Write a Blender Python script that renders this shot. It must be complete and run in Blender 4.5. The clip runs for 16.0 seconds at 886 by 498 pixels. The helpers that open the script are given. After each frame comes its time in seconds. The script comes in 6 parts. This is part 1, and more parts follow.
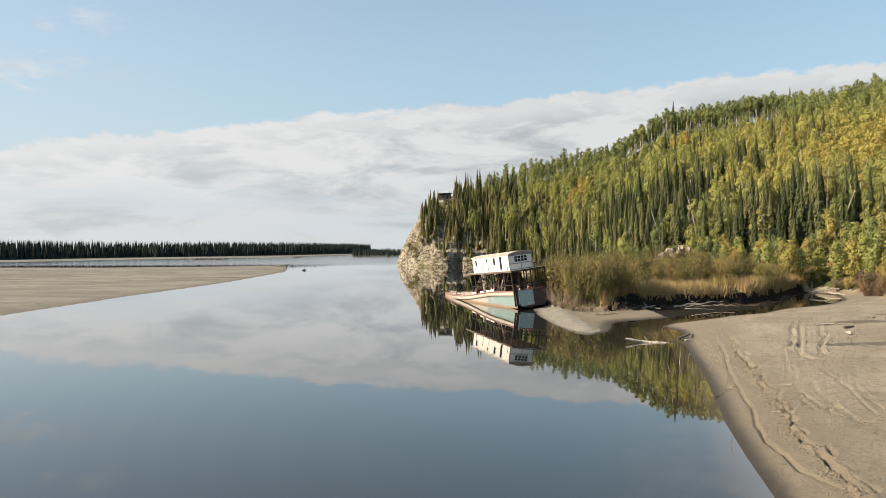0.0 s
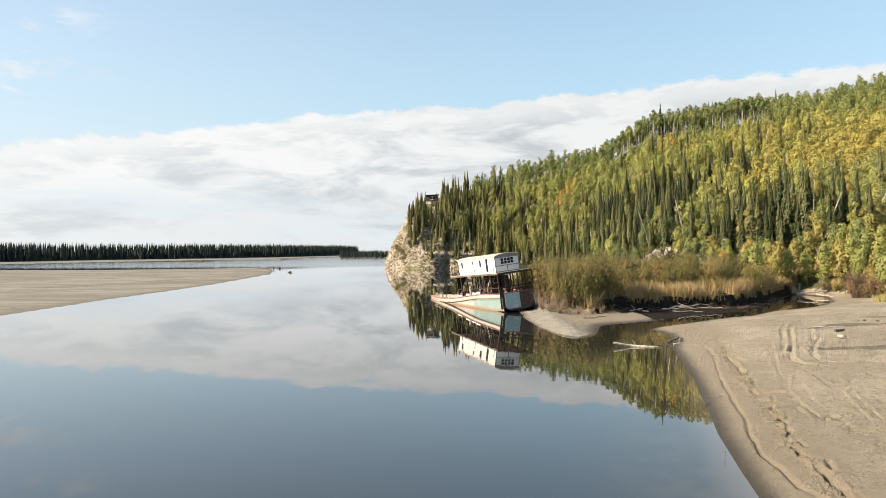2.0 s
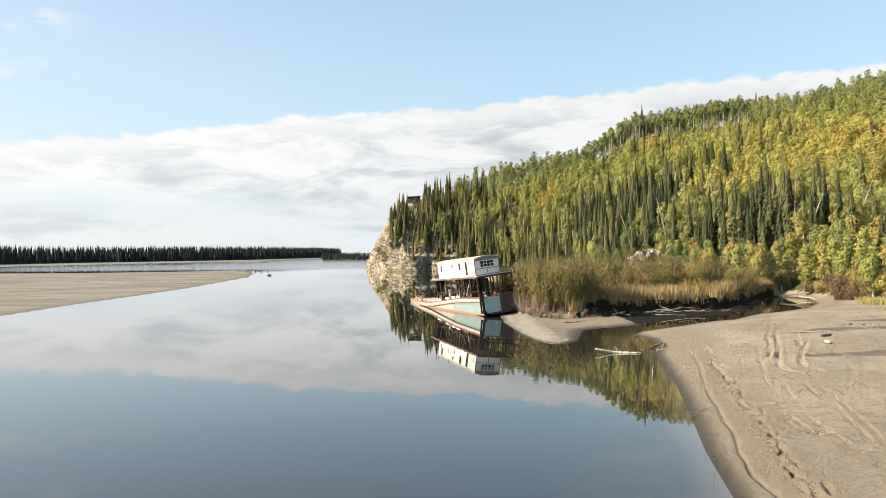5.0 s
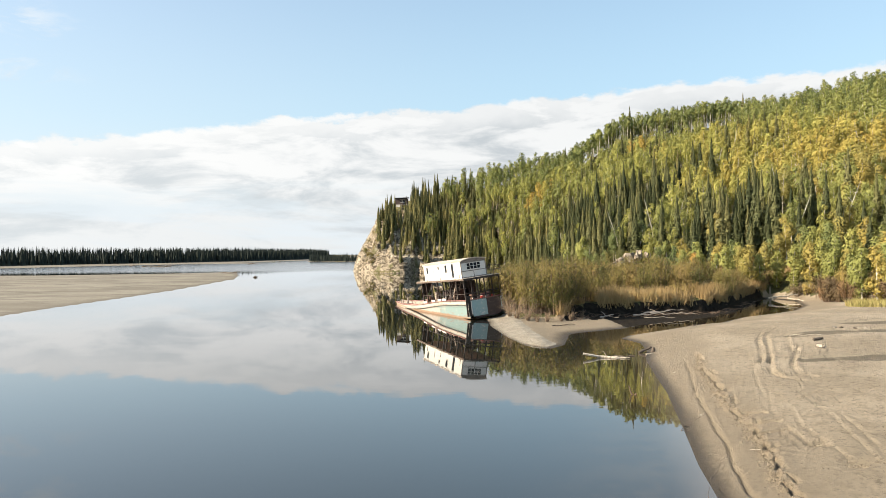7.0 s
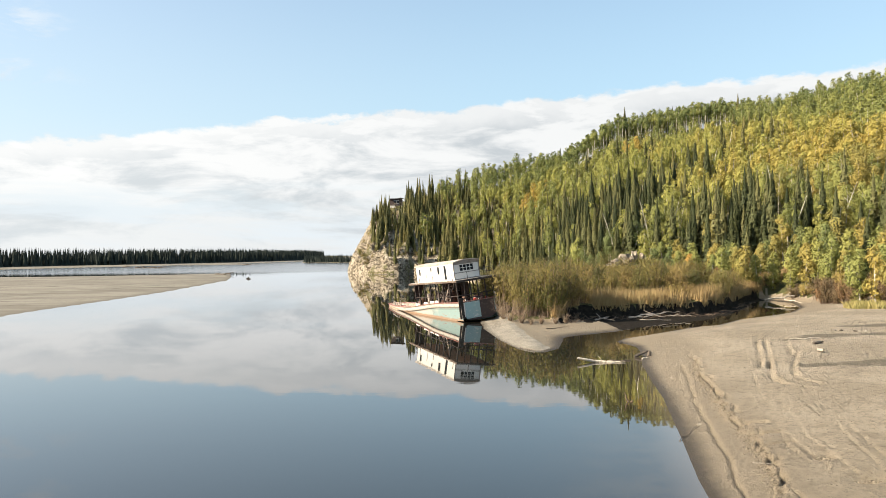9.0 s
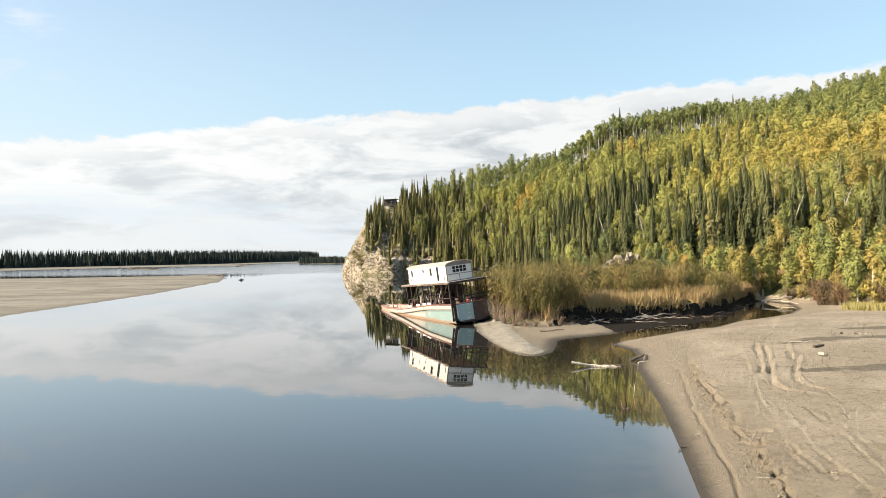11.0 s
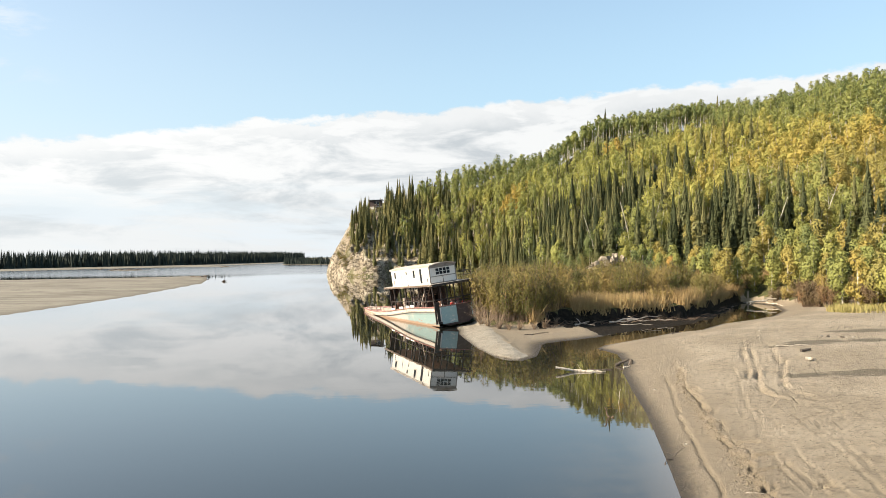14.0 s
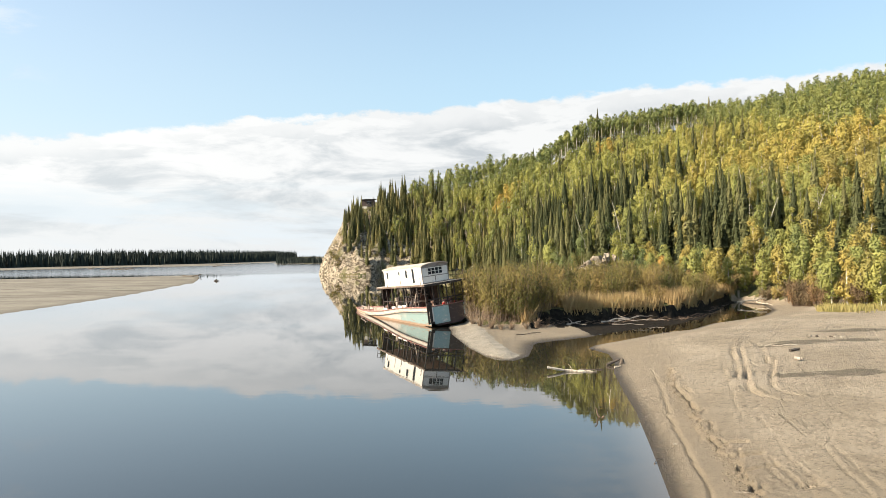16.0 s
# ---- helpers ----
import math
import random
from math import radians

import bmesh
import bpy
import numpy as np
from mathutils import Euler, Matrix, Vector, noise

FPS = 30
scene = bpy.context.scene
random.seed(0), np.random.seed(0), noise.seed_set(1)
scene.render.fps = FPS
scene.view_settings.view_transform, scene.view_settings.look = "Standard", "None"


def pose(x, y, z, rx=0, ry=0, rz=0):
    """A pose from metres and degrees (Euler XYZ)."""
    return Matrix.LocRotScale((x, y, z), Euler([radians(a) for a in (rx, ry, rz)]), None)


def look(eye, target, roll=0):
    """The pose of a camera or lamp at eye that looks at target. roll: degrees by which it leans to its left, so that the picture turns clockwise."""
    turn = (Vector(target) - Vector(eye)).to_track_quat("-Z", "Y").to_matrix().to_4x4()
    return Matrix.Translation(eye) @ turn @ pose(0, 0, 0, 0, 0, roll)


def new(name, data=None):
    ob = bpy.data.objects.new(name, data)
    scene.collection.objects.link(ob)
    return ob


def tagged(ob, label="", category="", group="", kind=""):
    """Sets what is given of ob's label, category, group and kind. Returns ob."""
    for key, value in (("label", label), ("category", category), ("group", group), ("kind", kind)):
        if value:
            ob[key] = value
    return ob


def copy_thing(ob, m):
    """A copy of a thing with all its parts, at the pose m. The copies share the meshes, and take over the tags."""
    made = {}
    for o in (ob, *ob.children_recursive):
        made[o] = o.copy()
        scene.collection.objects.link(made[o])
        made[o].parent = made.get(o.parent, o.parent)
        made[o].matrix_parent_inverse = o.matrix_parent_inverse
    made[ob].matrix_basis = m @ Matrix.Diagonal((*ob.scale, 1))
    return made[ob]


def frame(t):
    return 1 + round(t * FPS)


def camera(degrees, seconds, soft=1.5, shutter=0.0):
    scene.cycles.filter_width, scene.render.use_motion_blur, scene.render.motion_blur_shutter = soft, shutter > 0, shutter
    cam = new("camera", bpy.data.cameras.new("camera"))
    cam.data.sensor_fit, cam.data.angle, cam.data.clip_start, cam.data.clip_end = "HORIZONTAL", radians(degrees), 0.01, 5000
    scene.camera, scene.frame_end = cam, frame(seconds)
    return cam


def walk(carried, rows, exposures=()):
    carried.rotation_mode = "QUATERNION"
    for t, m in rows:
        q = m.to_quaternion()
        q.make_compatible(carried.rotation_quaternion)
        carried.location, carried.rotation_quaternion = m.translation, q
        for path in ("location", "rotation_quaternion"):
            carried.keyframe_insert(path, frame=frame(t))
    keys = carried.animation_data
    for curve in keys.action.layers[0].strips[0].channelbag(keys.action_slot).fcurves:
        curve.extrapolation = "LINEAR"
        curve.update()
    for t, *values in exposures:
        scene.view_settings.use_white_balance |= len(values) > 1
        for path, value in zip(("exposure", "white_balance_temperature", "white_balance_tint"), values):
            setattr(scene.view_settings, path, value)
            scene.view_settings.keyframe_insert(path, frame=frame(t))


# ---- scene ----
cam = camera(64.6, 16.0, soft=0.7)
walk(cam, [
    (0, pose(0.000, 0.000, 7.934, 89.929, 0.334, 0.000)),
    (0.5, pose(0.073, 0.378, 7.919, 89.983, 0.345, -0.292)),
    (1, pose(0.171, 0.784, 7.928, 90.006, 0.356, -0.513)),
    (1.5, pose(0.288, 1.181, 7.943, 90.039, 0.374, -0.735)),
    (2, pose(0.399, 1.580, 7.961, 90.068, 0.386, -0.964)),
    (2.5, pose(0.518, 1.945, 7.991, 90.091, 0.404, -1.186)),
    (3, pose(0.613, 2.303, 8.025, 90.125, 0.430, -1.391)),
    (3.5, pose(0.706, 2.670, 8.044, 90.147, 0.452, -1.630)),
    (4, pose(0.819, 3.065, 8.058, 90.187, 0.471, -1.859)),
    (4.5, pose(0.953, 3.433, 8.062, 90.198, 0.492, -2.080)),
    (7, pose(1.502, 5.298, 8.153, 90.308, 0.557, -3.244)),
    (7.5, pose(1.613, 5.656, 8.153, 90.342, 0.573, -3.428)),
    (8, pose(1.726, 6.024, 8.181, 90.348, 0.583, -3.631)),
    (8.5, pose(1.831, 6.380, 8.204, 90.356, 0.592, -3.616)),
    (11, pose(2.406, 8.245, 8.241, 90.443, 0.643, -3.993)),
    (11.5, pose(2.495, 8.588, 8.252, 90.450, 0.654, -4.254)),
    (12, pose(2.600, 8.927, 8.279, 90.458, 0.658, -4.441)),
    (12.5, pose(2.708, 9.241, 8.312, 90.460, 0.655, -4.602)),
    (13, pose(2.783, 9.476, 8.350, 90.518, 0.649, -4.794)),
    (13.5, pose(2.840, 9.532, 8.361, 90.495, 0.653, -4.931)),
    (14, pose(2.874, 9.495, 8.380, 90.484, 0.650, -5.105)),
    (14.5, pose(2.900, 9.433, 8.406, 90.466, 0.643, -5.222)),
    (15, pose(2.908, 9.389, 8.433, 90.434, 0.636, -5.385)),
    (15.5, pose(2.905, 9.347, 8.456, 90.417, 0.634, -5.524)),
    (16, pose(2.903, 9.324, 8.475, 90.409, 0.636, -5.702)),
], exposures=[(0.0, 0.86), (0.8, 0.97), (1.8, 1.11), (4.0, 1.18), (16.0, 1.22)])

# ---- light: low sun from the river side, cloud bank over the far shore ----
SUN_DIR = Vector((-1.0, -0.15, 0.57)).normalized()
sun = new("sun", bpy.data.lights.new("sun", "SUN"))
sun.data.energy, sun.data.angle, sun.data.color = 5.0, radians(0.5), (1.0, 0.86, 0.665)
sun.matrix_world = look(SUN_DIR * 50, (0, 0, 0))


class Nodes:
    """Short way to write a node tree."""
    def __init__(self, tree, fresh=True):
        self.tree = tree
        if fresh:
            tree.nodes.clear()

    def add(self, kind, props=None, **ins):
        n = self.tree.nodes.new(kind)
        for k, v in (props or {}).items():
            setattr(n, k, v)
        for k, v in ins.items():
            self.put(n, k.replace("_", " "), v)
        return n

    def put(self, n, key, v):
        sock = n.inputs[int(key[1:])] if key[0] == "i" and key[1:].isdigit() else n.inputs[key]
        if isinstance(v, bpy.types.NodeSocket):
            self.tree.links.new(v, sock)
        else:
            sock.default_value = v

    def math(self, op, a, b=0.0, c=0.0, clamp=False):
        n = self.add("ShaderNodeMath", {"operation": op, "use_clamp": clamp}, i0=a, i1=b, i2=c)
        return n.outputs[0]

    def noise(self, vec, scale, detail=3.0, rough=0.55, distort=0.0):
        return self.add("ShaderNodeTexNoise", None, Vector=vec, Scale=scale, Detail=detail, Roughness=rough, Distortion=distort).outputs[0]

    def step(self, v, lo, hi):
        return self.add("ShaderNodeMapRange", {"interpolation_type": "SMOOTHSTEP"}, i0=v, i1=lo, i2=hi).outputs[0]

    def mix(self, f, a, b):
        n = self.add("ShaderNodeMix", {"data_type": "RGBA"})
        self.put(n, "i0", f)
        self.put(n, "i6", a)
        self.put(n, "i7", b)
        return n.outputs[2]

    def ramp(self, f, stops):
        n = self.add("ShaderNodeValToRGB", None, Fac=f)
        el = n.color_ramp.elements
        while len(el) < len(stops):
            el.new(0.5)
        for e, (p, c) in zip(el, stops):
            e.position, e.color = p, (*c, 1)
        return n.outputs[0]

    def mapped(self, vec, scale):
        return self.add("ShaderNodeMapping", None, Vector=vec, Scale=scale).outputs[0]


world = bpy.data.worlds.new("world")
scene.world = world
world.use_nodes = True
W = Nodes(world.node_tree)
ray = W.add("ShaderNodeTexCoord").outputs["Generated"]
sky = W.add("ShaderNodeTexSky", {"sky_type": "NISHITA", "sun_disc": False, "sun_elevation": math.asin(SUN_DIR.z),
                                 "sun_rotation": math.atan2(SUN_DIR.x, SUN_DIR.y) % (2 * math.pi), "altitude": 200.0,
                                 "air_density": 1.0, "dust_density": 0.6, "ozone_density": 1.5}).outputs[0]
sky = W.mix(1.0, (0, 0, 0, 1), sky)
sep = W.add("ShaderNodeSeparateXYZ", None, Vector=ray)
rx_, ry_, rz_ = sep.outputs
elev = W.math("MULTIPLY", W.math("ARCSINE", rz_), 57.2958)
azim = W.math("MULTIPLY", W.math("ARCTAN2", rx_, ry_), 57.2958)
ang = W.add("ShaderNodeCombineXYZ", None, X=azim, Y=elev).outputs[0]
depth = W.math("ADD", W.math("MAXIMUM", rz_, 0.0), 0.05)
flat = W.add("ShaderNodeCombineXYZ", None, X=W.math("DIVIDE", rx_, depth), Y=W.math("DIVIDE", ry_, depth)).outputs[0]
# upper rim of the bank: climbs gently from the far shore to the hill
rim = W.math("SUBTRACT", 12.7, W.math("MULTIPLY", W.math("POWER", W.math("MULTIPLY", W.math("SUBTRACT", 30.0, azim), 0.018), 2.0), 4.2))
lumps = W.math("MULTIPLY", W.math("SUBTRACT", W.noise(W.mapped(ang, (0.16, 0.34, 1)), 1.0, 6.0, 0.55), 0.5), 2.6)
puffs = W.math("MULTIPLY", W.math("SUBTRACT", W.noise(W.mapped(ang, (0.45, 0.8, 1)), 1.0, 5.0, 0.6), 0.5), 1.6)
under = W.math("SUBTRACT", W.math("ADD", W.math("ADD", rim, lumps), puffs), elev)
bank = W.step(under, -0.1, 0.4)
streak = W.noise(W.mapped(ang, (0.05, 0.42, 1)), 1.0, 6.0, 0.6, 0.4)
gaps = W.step(streak, 0.40, 0.56)
low = W.step(elev, 6.5, 3.0)
gaps = W.math("SUBTRACT", 1.0, W.math("MULTIPLY", low, W.math("MULTIPLY", W.math("SUBTRACT", 1.0, gaps), 0.85)))
wisp = W.math("MULTIPLY", W.step(W.noise(W.mapped(ang, (0.10, 0.30, 1)), 1.7, 7.0, 0.62, 0.6), 0.50, 0.70), 0.8)
wisp = W.math("MULTIPLY", wisp, W.math("MULTIPLY", W.step(azim, -22.0, -31.0), W.math("MULTIPLY", W.step(elev, 9.5, 12.0), W.step(elev, 19.0, 16.0))))
cover = W.math("MAXIMUM", W.math("MULTIPLY", bank, gaps), wisp)
shade = W.noise(W.mapped(ang, (0.10, 0.36, 1)), 1.0, 7.0, 0.6, 0.3)
glow = W.step(azim, 20.0, -38.0)
white = W.mix(glow, (0.405, 0.41, 0.41, 1), (0.445, 0.447, 0.442, 1))
grey = W.mix(glow, (0.25, 0.27, 0.285, 1), (0.325, 0.345, 0.355, 1))
body = W.step(shade, 0.37, 0.57)
bright_rim = W.math("MULTIPLY", W.step(under, 3.4, 0.4), W.step(under, -0.6, 0.4))
body = W.math("MAXIMUM", body, W.math("MULTIPLY", bright_rim, 0.85))
body = W.math("MULTIPLY", body, W.math("ADD", 0.62, W.math("MULTIPLY", W.step(elev, 1.5, 6.5), 0.38)))
cloud = W.mix(body, grey, white)
SKY_STRENGTH = 0.10
cloud = W.mix(1.0, (0, 0, 0, 1), cloud)
lift = W.add("ShaderNodeVectorMath", {"operation": "SCALE"}, i0=cloud, Scale=1.0 / SKY_STRENGTH).outputs[0]
# thin even haze under the blue
haze = W.math("ADD", 0.40, W.math("MULTIPLY", W.step(elev, 26.0, 5.0), 0.38))
low_haze = W.step(elev, 11.0, 2.0)
blue_haze = W.mix(glow, tuple(v / SKY_STRENGTH for v in (0.250, 0.352, 0.400)) + (1.0,), tuple(v / SKY_STRENGTH for v in (0.318, 0.380, 0.405)) + (1.0,))
haze_hue = W.mix(low_haze, blue_haze, tuple(v / SKY_STRENGTH for v in (0.365, 0.395, 0.415)) + (1.0,))
clear = W.mix(W.math("ADD", haze, W.math("MULTIPLY", low_haze, 0.22)), sky, haze_hue)
both = W.mix(cover, clear, lift)
back = W.add("ShaderNodeBackground", None, Color=both, Strength=SKY_STRENGTH)
W.add("ShaderNodeOutputWorld", None, Surface=back.outputs[0])

# ---- materials ----
def material(name, build, rough=0.8, metal=0.0, spec=0.5):
    """build(nodes, position) returns a colour and, if wanted, a height in metres for the relief."""
    m = bpy.data.materials.new(name)
    m.use_nodes = True
    n = Nodes(m.node_tree)
    pos = n.add("ShaderNodeNewGeometry").outputs["Position"]
    col, relief, *more = build(n, pos)
    shader = n.add("ShaderNodeBsdfPrincipled", None, Base_Color=col, Roughness=rough, Metallic=metal, Specular_IOR_Level=spec)
    if more:
        n.put(shader, "Roughness", more[0])
    if relief is not None:
        bump = n.add("ShaderNodeBump", None, Height=relief, Strength=1.0, Distance=1.0)
        n.put(shader, "Normal", bump.outputs[0])
    n.add("ShaderNodeOutputMaterial", None, Surface=shader.outputs[0])
    return m


def rgb(r, g, b):
    return (r, g, b, 1.0)


def mud_look(n, p):
    big = n.noise(p, 0.13, 4.0)
    mid = n.noise(p, 1.3, 7.0, 0.66)
    fine = n.noise(p, 6.5, 6.0, 0.7)
    col = n.mix(n.step(big, 0.35, 0.65), rgb(0.292, 0.240, 0.172), rgb(0.375, 0.311, 0.229))
    col = n.mix(n.math("MULTIPLY", n.step(mid, 0.50, 0.64), 0.5), col, rgb(0.185, 0.150, 0.105))
    col = n.mix(n.math("MULTIPLY", n.step(fine, 0.53, 0.66), 0.6), col, rgb(0.135, 0.109, 0.078))
    bits = n.noise(p, 3.2, 9.0, 0.78)
    col = n.mix(n.math("MULTIPLY", n.step(bits, 0.55, 0.61), 0.6), col, rgb(0.105, 0.084, 0.058))
    px, py, z = n.add("ShaderNodeSeparateXYZ", None, Vector=p).outputs
    # scrape marks of dragged hulls, bending round as they come down the beach
    bend = n.add("ShaderNodeCombineXYZ", None, X=n.math("SUBTRACT", px, n.math("MULTIPLY", n.math("POWER", n.math("MULTIPLY", n.math("SUBTRACT", py, 24.0), 0.1), 2.0), 0.75)), Y=py, Z=0.0).outputs[0]
    lines = []
    for vec, turn, size, along_ in ((bend, 0.08, 2.6, 0.05), (bend, 0.22, 4.0, 0.07), (p, 0.95, 4.2, 0.10)):
        spun = n.add("ShaderNodeVectorRotate", {"rotation_type": "Z_AXIS"}, Vector=vec, Angle=turn).outputs[0]
        lines.append(n.noise(n.mapped(spun, (1.0, along_, 1)), size, 3.0, 0.5, 0.25))
    dry = n.step(z, 0.75, 0.98)
    where = n.math("MULTIPLY", n.step(n.noise(p, 0.16, 3.0), 0.40, 0.55), dry)
    scrape = n.math("MULTIPLY", n.math("MAXIMUM", n.step(lines[0], 0.62, 0.66), n.math("MAXIMUM", n.step(lines[1], 0.63, 0.67), n.step(lines[2], 0.66, 0.70))), where)
    col = n.mix(n.math("MULTIPLY", scrape, 0.5), col, rgb(0.135, 0.11, 0.078))
    # damp strip beside the water
    wet = n.step(n.math("ADD", z, n.math("MULTIPLY", n.math("SUBTRACT", mid, 0.5), 0.16)), 0.84, 0.60)
    wetter = n.step(n.math("ADD", z, n.math("MULTIPLY", n.math("SUBTRACT", mid, 0.5), 0.12)), 0.20, 0.02)
    col = n.mix(n.math("MULTIPLY", wet, 0.75), col, rgb(0.225, 0.182, 0.128))
    col = n.mix(wetter, col, rgb(0.066, 0.052, 0.037))
    # dark damp hollows
    ragged = n.math("MULTIPLY", n.math("SUBTRACT", n.noise(n.mapped(p, (0.7, 2.2, 1)), 1.0, 7.0, 0.7), 0.5), 3.4)
    damp = 0.0
    for cx, cy, rx, ry in ((36.2, 60.6, 3.6, 1.5), (30.8, 47.9, 2.6, 1.3), (44.5, 67.0, 4.5, 1.6), (40.2, 60.5, 2.4, 1.3), (33.6, 60.0, 2.0, 0.9), (27.6, 48.3, 1.8, 0.8), (35.5, 46.5, 3.5, 1.5), (47.0, 60.0, 5.0, 2.0)):
        ex = n.math("POWER", n.math("DIVIDE", n.math("SUBTRACT", px, cx), rx), 2.0)
        ey = n.math("POWER", n.math("DIVIDE", n.math("SUBTRACT", py, cy), ry), 2.0)
        damp = n.math("MAXIMUM", damp, n.step(n.math("ADD", n.math("ADD", ex, ey), ragged), 0.85, 0.35))
    col = n.mix(n.math("MULTIPLY", damp, 0.72), col, rgb(0.085, 0.070, 0.050))
    h = n.math("ADD", n.math("ADD", n.math("MULTIPLY", fine, 0.06), n.math("MULTIPLY", mid, 0.07)), n.math("SUBTRACT", n.math("MULTIPLY", bits, 0.23), n.math("MULTIPLY", scrape, 0.07)))
    rough = n.math("SUBTRACT", 0.9, n.math("MULTIPLY", wetter, 0.35))
    return col, h, rough


def bar_look(n, p):
    s = n.noise(n.mapped(p, (0.03, 0.075, 1)), 1.0, 7.0, 0.65, 1.2)
    col = n.mix(n.step(s, 0.38, 0.62), rgb(0.16, 0.138, 0.105), rgb(0.245, 0.22, 0.172))
    t = n.noise(n.mapped(p, (0.07, 0.22, 1)), 1.0, 8.0, 0.7, 0.8)
    col = n.mix(n.math("MULTIPLY", n.step(t, 0.52, 0.62), 0.75), col, rgb(0.10, 0.085, 0.065))
    u = n.noise(p, 0.9, 8.0, 0.75)
    col = n.mix(n.math("MULTIPLY", n.step(u, 0.52, 0.62), 0.4), col, rgb(0.13, 0.11, 0.085))
    z = n.add("ShaderNodeSeparateXYZ", None, Vector=p).outputs[2]
    col = n.mix(n.step(z, 0.10, 0.02), col, rgb(0.15, 0.13, 0.10))
    return col, n.math("MULTIPLY", t, 0.06)


def soil_look(n, p):
    a = n.noise(p, 0.25, 5.0, 0.6)
    b = n.noise(p, 3.0, 5.0, 0.65)
    col = n.mix(n.step(a, 0.4, 0.62), rgb(0.07, 0.075, 0.03), rgb(0.15, 0.125, 0.055))
    col = n.mix(n.math("MULTIPLY", n.step(b, 0.5, 0.7), 0.7), col, rgb(0.06, 0.05, 0.03))
    return col, n.math("MULTIPLY", b, 0.2)


def rock_look(n, p):
    a = n.noise(p, 0.12, 6.0, 0.62, 0.5)
    b = n.noise(n.mapped(p, (0.5, 0.5, 1.1)), 0.9, 7.0, 0.68, 0.4)
    col = n.mix(n.step(a, 0.36, 0.62), rgb(0.30, 0.25, 0.18), rgb(0.46, 0.40, 0.31))
    col = n.mix(n.step(b, 0.49, 0.56), col, rgb(0.075, 0.058, 0.040))
    fine = n.noise(n.mapped(p, (1.0, 1.0, 0.35)), 1.1, 6.0, 0.7)
    col = n.mix(n.math("MULTIPLY", n.step(fine, 0.50, 0.58), 0.75), col, rgb(0.12, 0.095, 0.062))
    moss = n.noise(n.mapped(p, (1, 1, 0.5)), 0.22, 6.0, 0.65)
    col = n.mix(n.math("MULTIPLY", n.step(moss, 0.54, 0.64), 0.7), col, rgb(0.13, 0.125, 0.05))
    return col, n.math("ADD", n.math("MULTIPLY", b, 1.3), n.math("MULTIPLY", fine, 0.8))


MUD = material("mud", mud_look, 0.9, spec=0.25)
BAR = material("silt", bar_look, 0.9, spec=0.25)
SOIL = material("forest_soil", soil_look, 0.95, spec=0.1)
ROCK = material("cliff_rock", rock_look, 0.9, spec=0.2)


def gravel_look(n, p):
    cell = n.add("ShaderNodeTexVoronoi", None, Vector=p, Scale=9.0)
    fine = n.noise(p, 22.0, 3.0, 0.6)
    col = n.mix(n.step(n.noise(p, 0.8, 4.0), 0.4, 0.6), rgb(0.21, 0.185, 0.145), rgb(0.28, 0.25, 0.20))
    col = n.mix(n.math("MULTIPLY", n.step(fine, 0.5, 0.7), 0.5), col, rgb(0.20, 0.17, 0.13))
    z = n.add("ShaderNodeSeparateXYZ", None, Vector=p).outputs[2]
    col = n.mix(n.step(z, 0.12, 0.03), col, rgb(0.14, 0.12, 0.09))
    return col, n.math("MULTIPLY", cell.outputs[0], 0.05)


# near-black wet bank soil, with the shade under the bank put into its colour
def shaded_peat_look(n, p):
    a = n.noise(p, 2.5, 5.0, 0.65)
    return n.mix(n.step(a, 0.4, 0.65), rgb(0.012, 0.010, 0.008), rgb(0.030, 0.024, 0.017)), n.math("MULTIPLY", a, 0.25)


GRAVEL = material("spit_gravel", gravel_look, 0.9)
SHADED_PEAT = material("shaded_cut_bank_soil", shaded_peat_look, 0.95, spec=0.08)


def water_look(n, p):
    patch = n.step(n.noise(n.mapped(p, (0.012, 0.03, 1)), 1.0, 3.0), 0.40, 0.68)
    rip = n.noise(n.mapped(p, (0.5, 1.5, 1)), 1.0, 3.0, 0.55)
    swell = n.noise(n.mapped(p, (0.06, 0.16, 1)), 1.0, 2.0)
    h = n.math("ADD", n.math("MULTIPLY", n.math("MULTIPLY", rip, n.math("ADD", n.math("MULTIPLY", patch, 0.55), 0.03)), 0.0034),
               n.math("MULTIPLY", swell, 0.0035))
    # the far reach is ruffled by wind
    px, py, _ = n.add("ShaderNodeSeparateXYZ", None, Vector=p).outputs
    # silty shallows along the beach and in the channel show their bed
    edge = n.math("ADD", 10.4, n.math("MULTIPLY", n.math("SUBTRACT", py, 22.0), 0.272))
    shallow = n.math("MULTIPLY", n.step(n.math("SUBTRACT", px, edge), -7.5, 0.5), n.step(py, 128.0, 110.0))
    bed = n.noise(p, 0.6, 5.0, 0.65)
    col = n.mix(shallow, rgb(0.016, 0.017, 0.015), n.mix(n.step(bed, 0.4, 0.62), rgb(0.034, 0.025, 0.012), rgb(0.056, 0.041, 0.021)))
    col = n.mix(n.math("MULTIPLY", n.step(n.math("SUBTRACT", px, edge), -1.9, 0.3), n.step(py, 66.0, 58.0)), col, rgb(0.125, 0.098, 0.070))
    rough = n.math("ADD", 0.004, n.math("MULTIPLY", n.step(py, 300.0, 400.0), 0.15))
    return col, h, rough


WATER = material("river_water", water_look, 0.004)
WATER.node_tree.nodes["Principled BSDF"].inputs["IOR"].default_value = 1.333
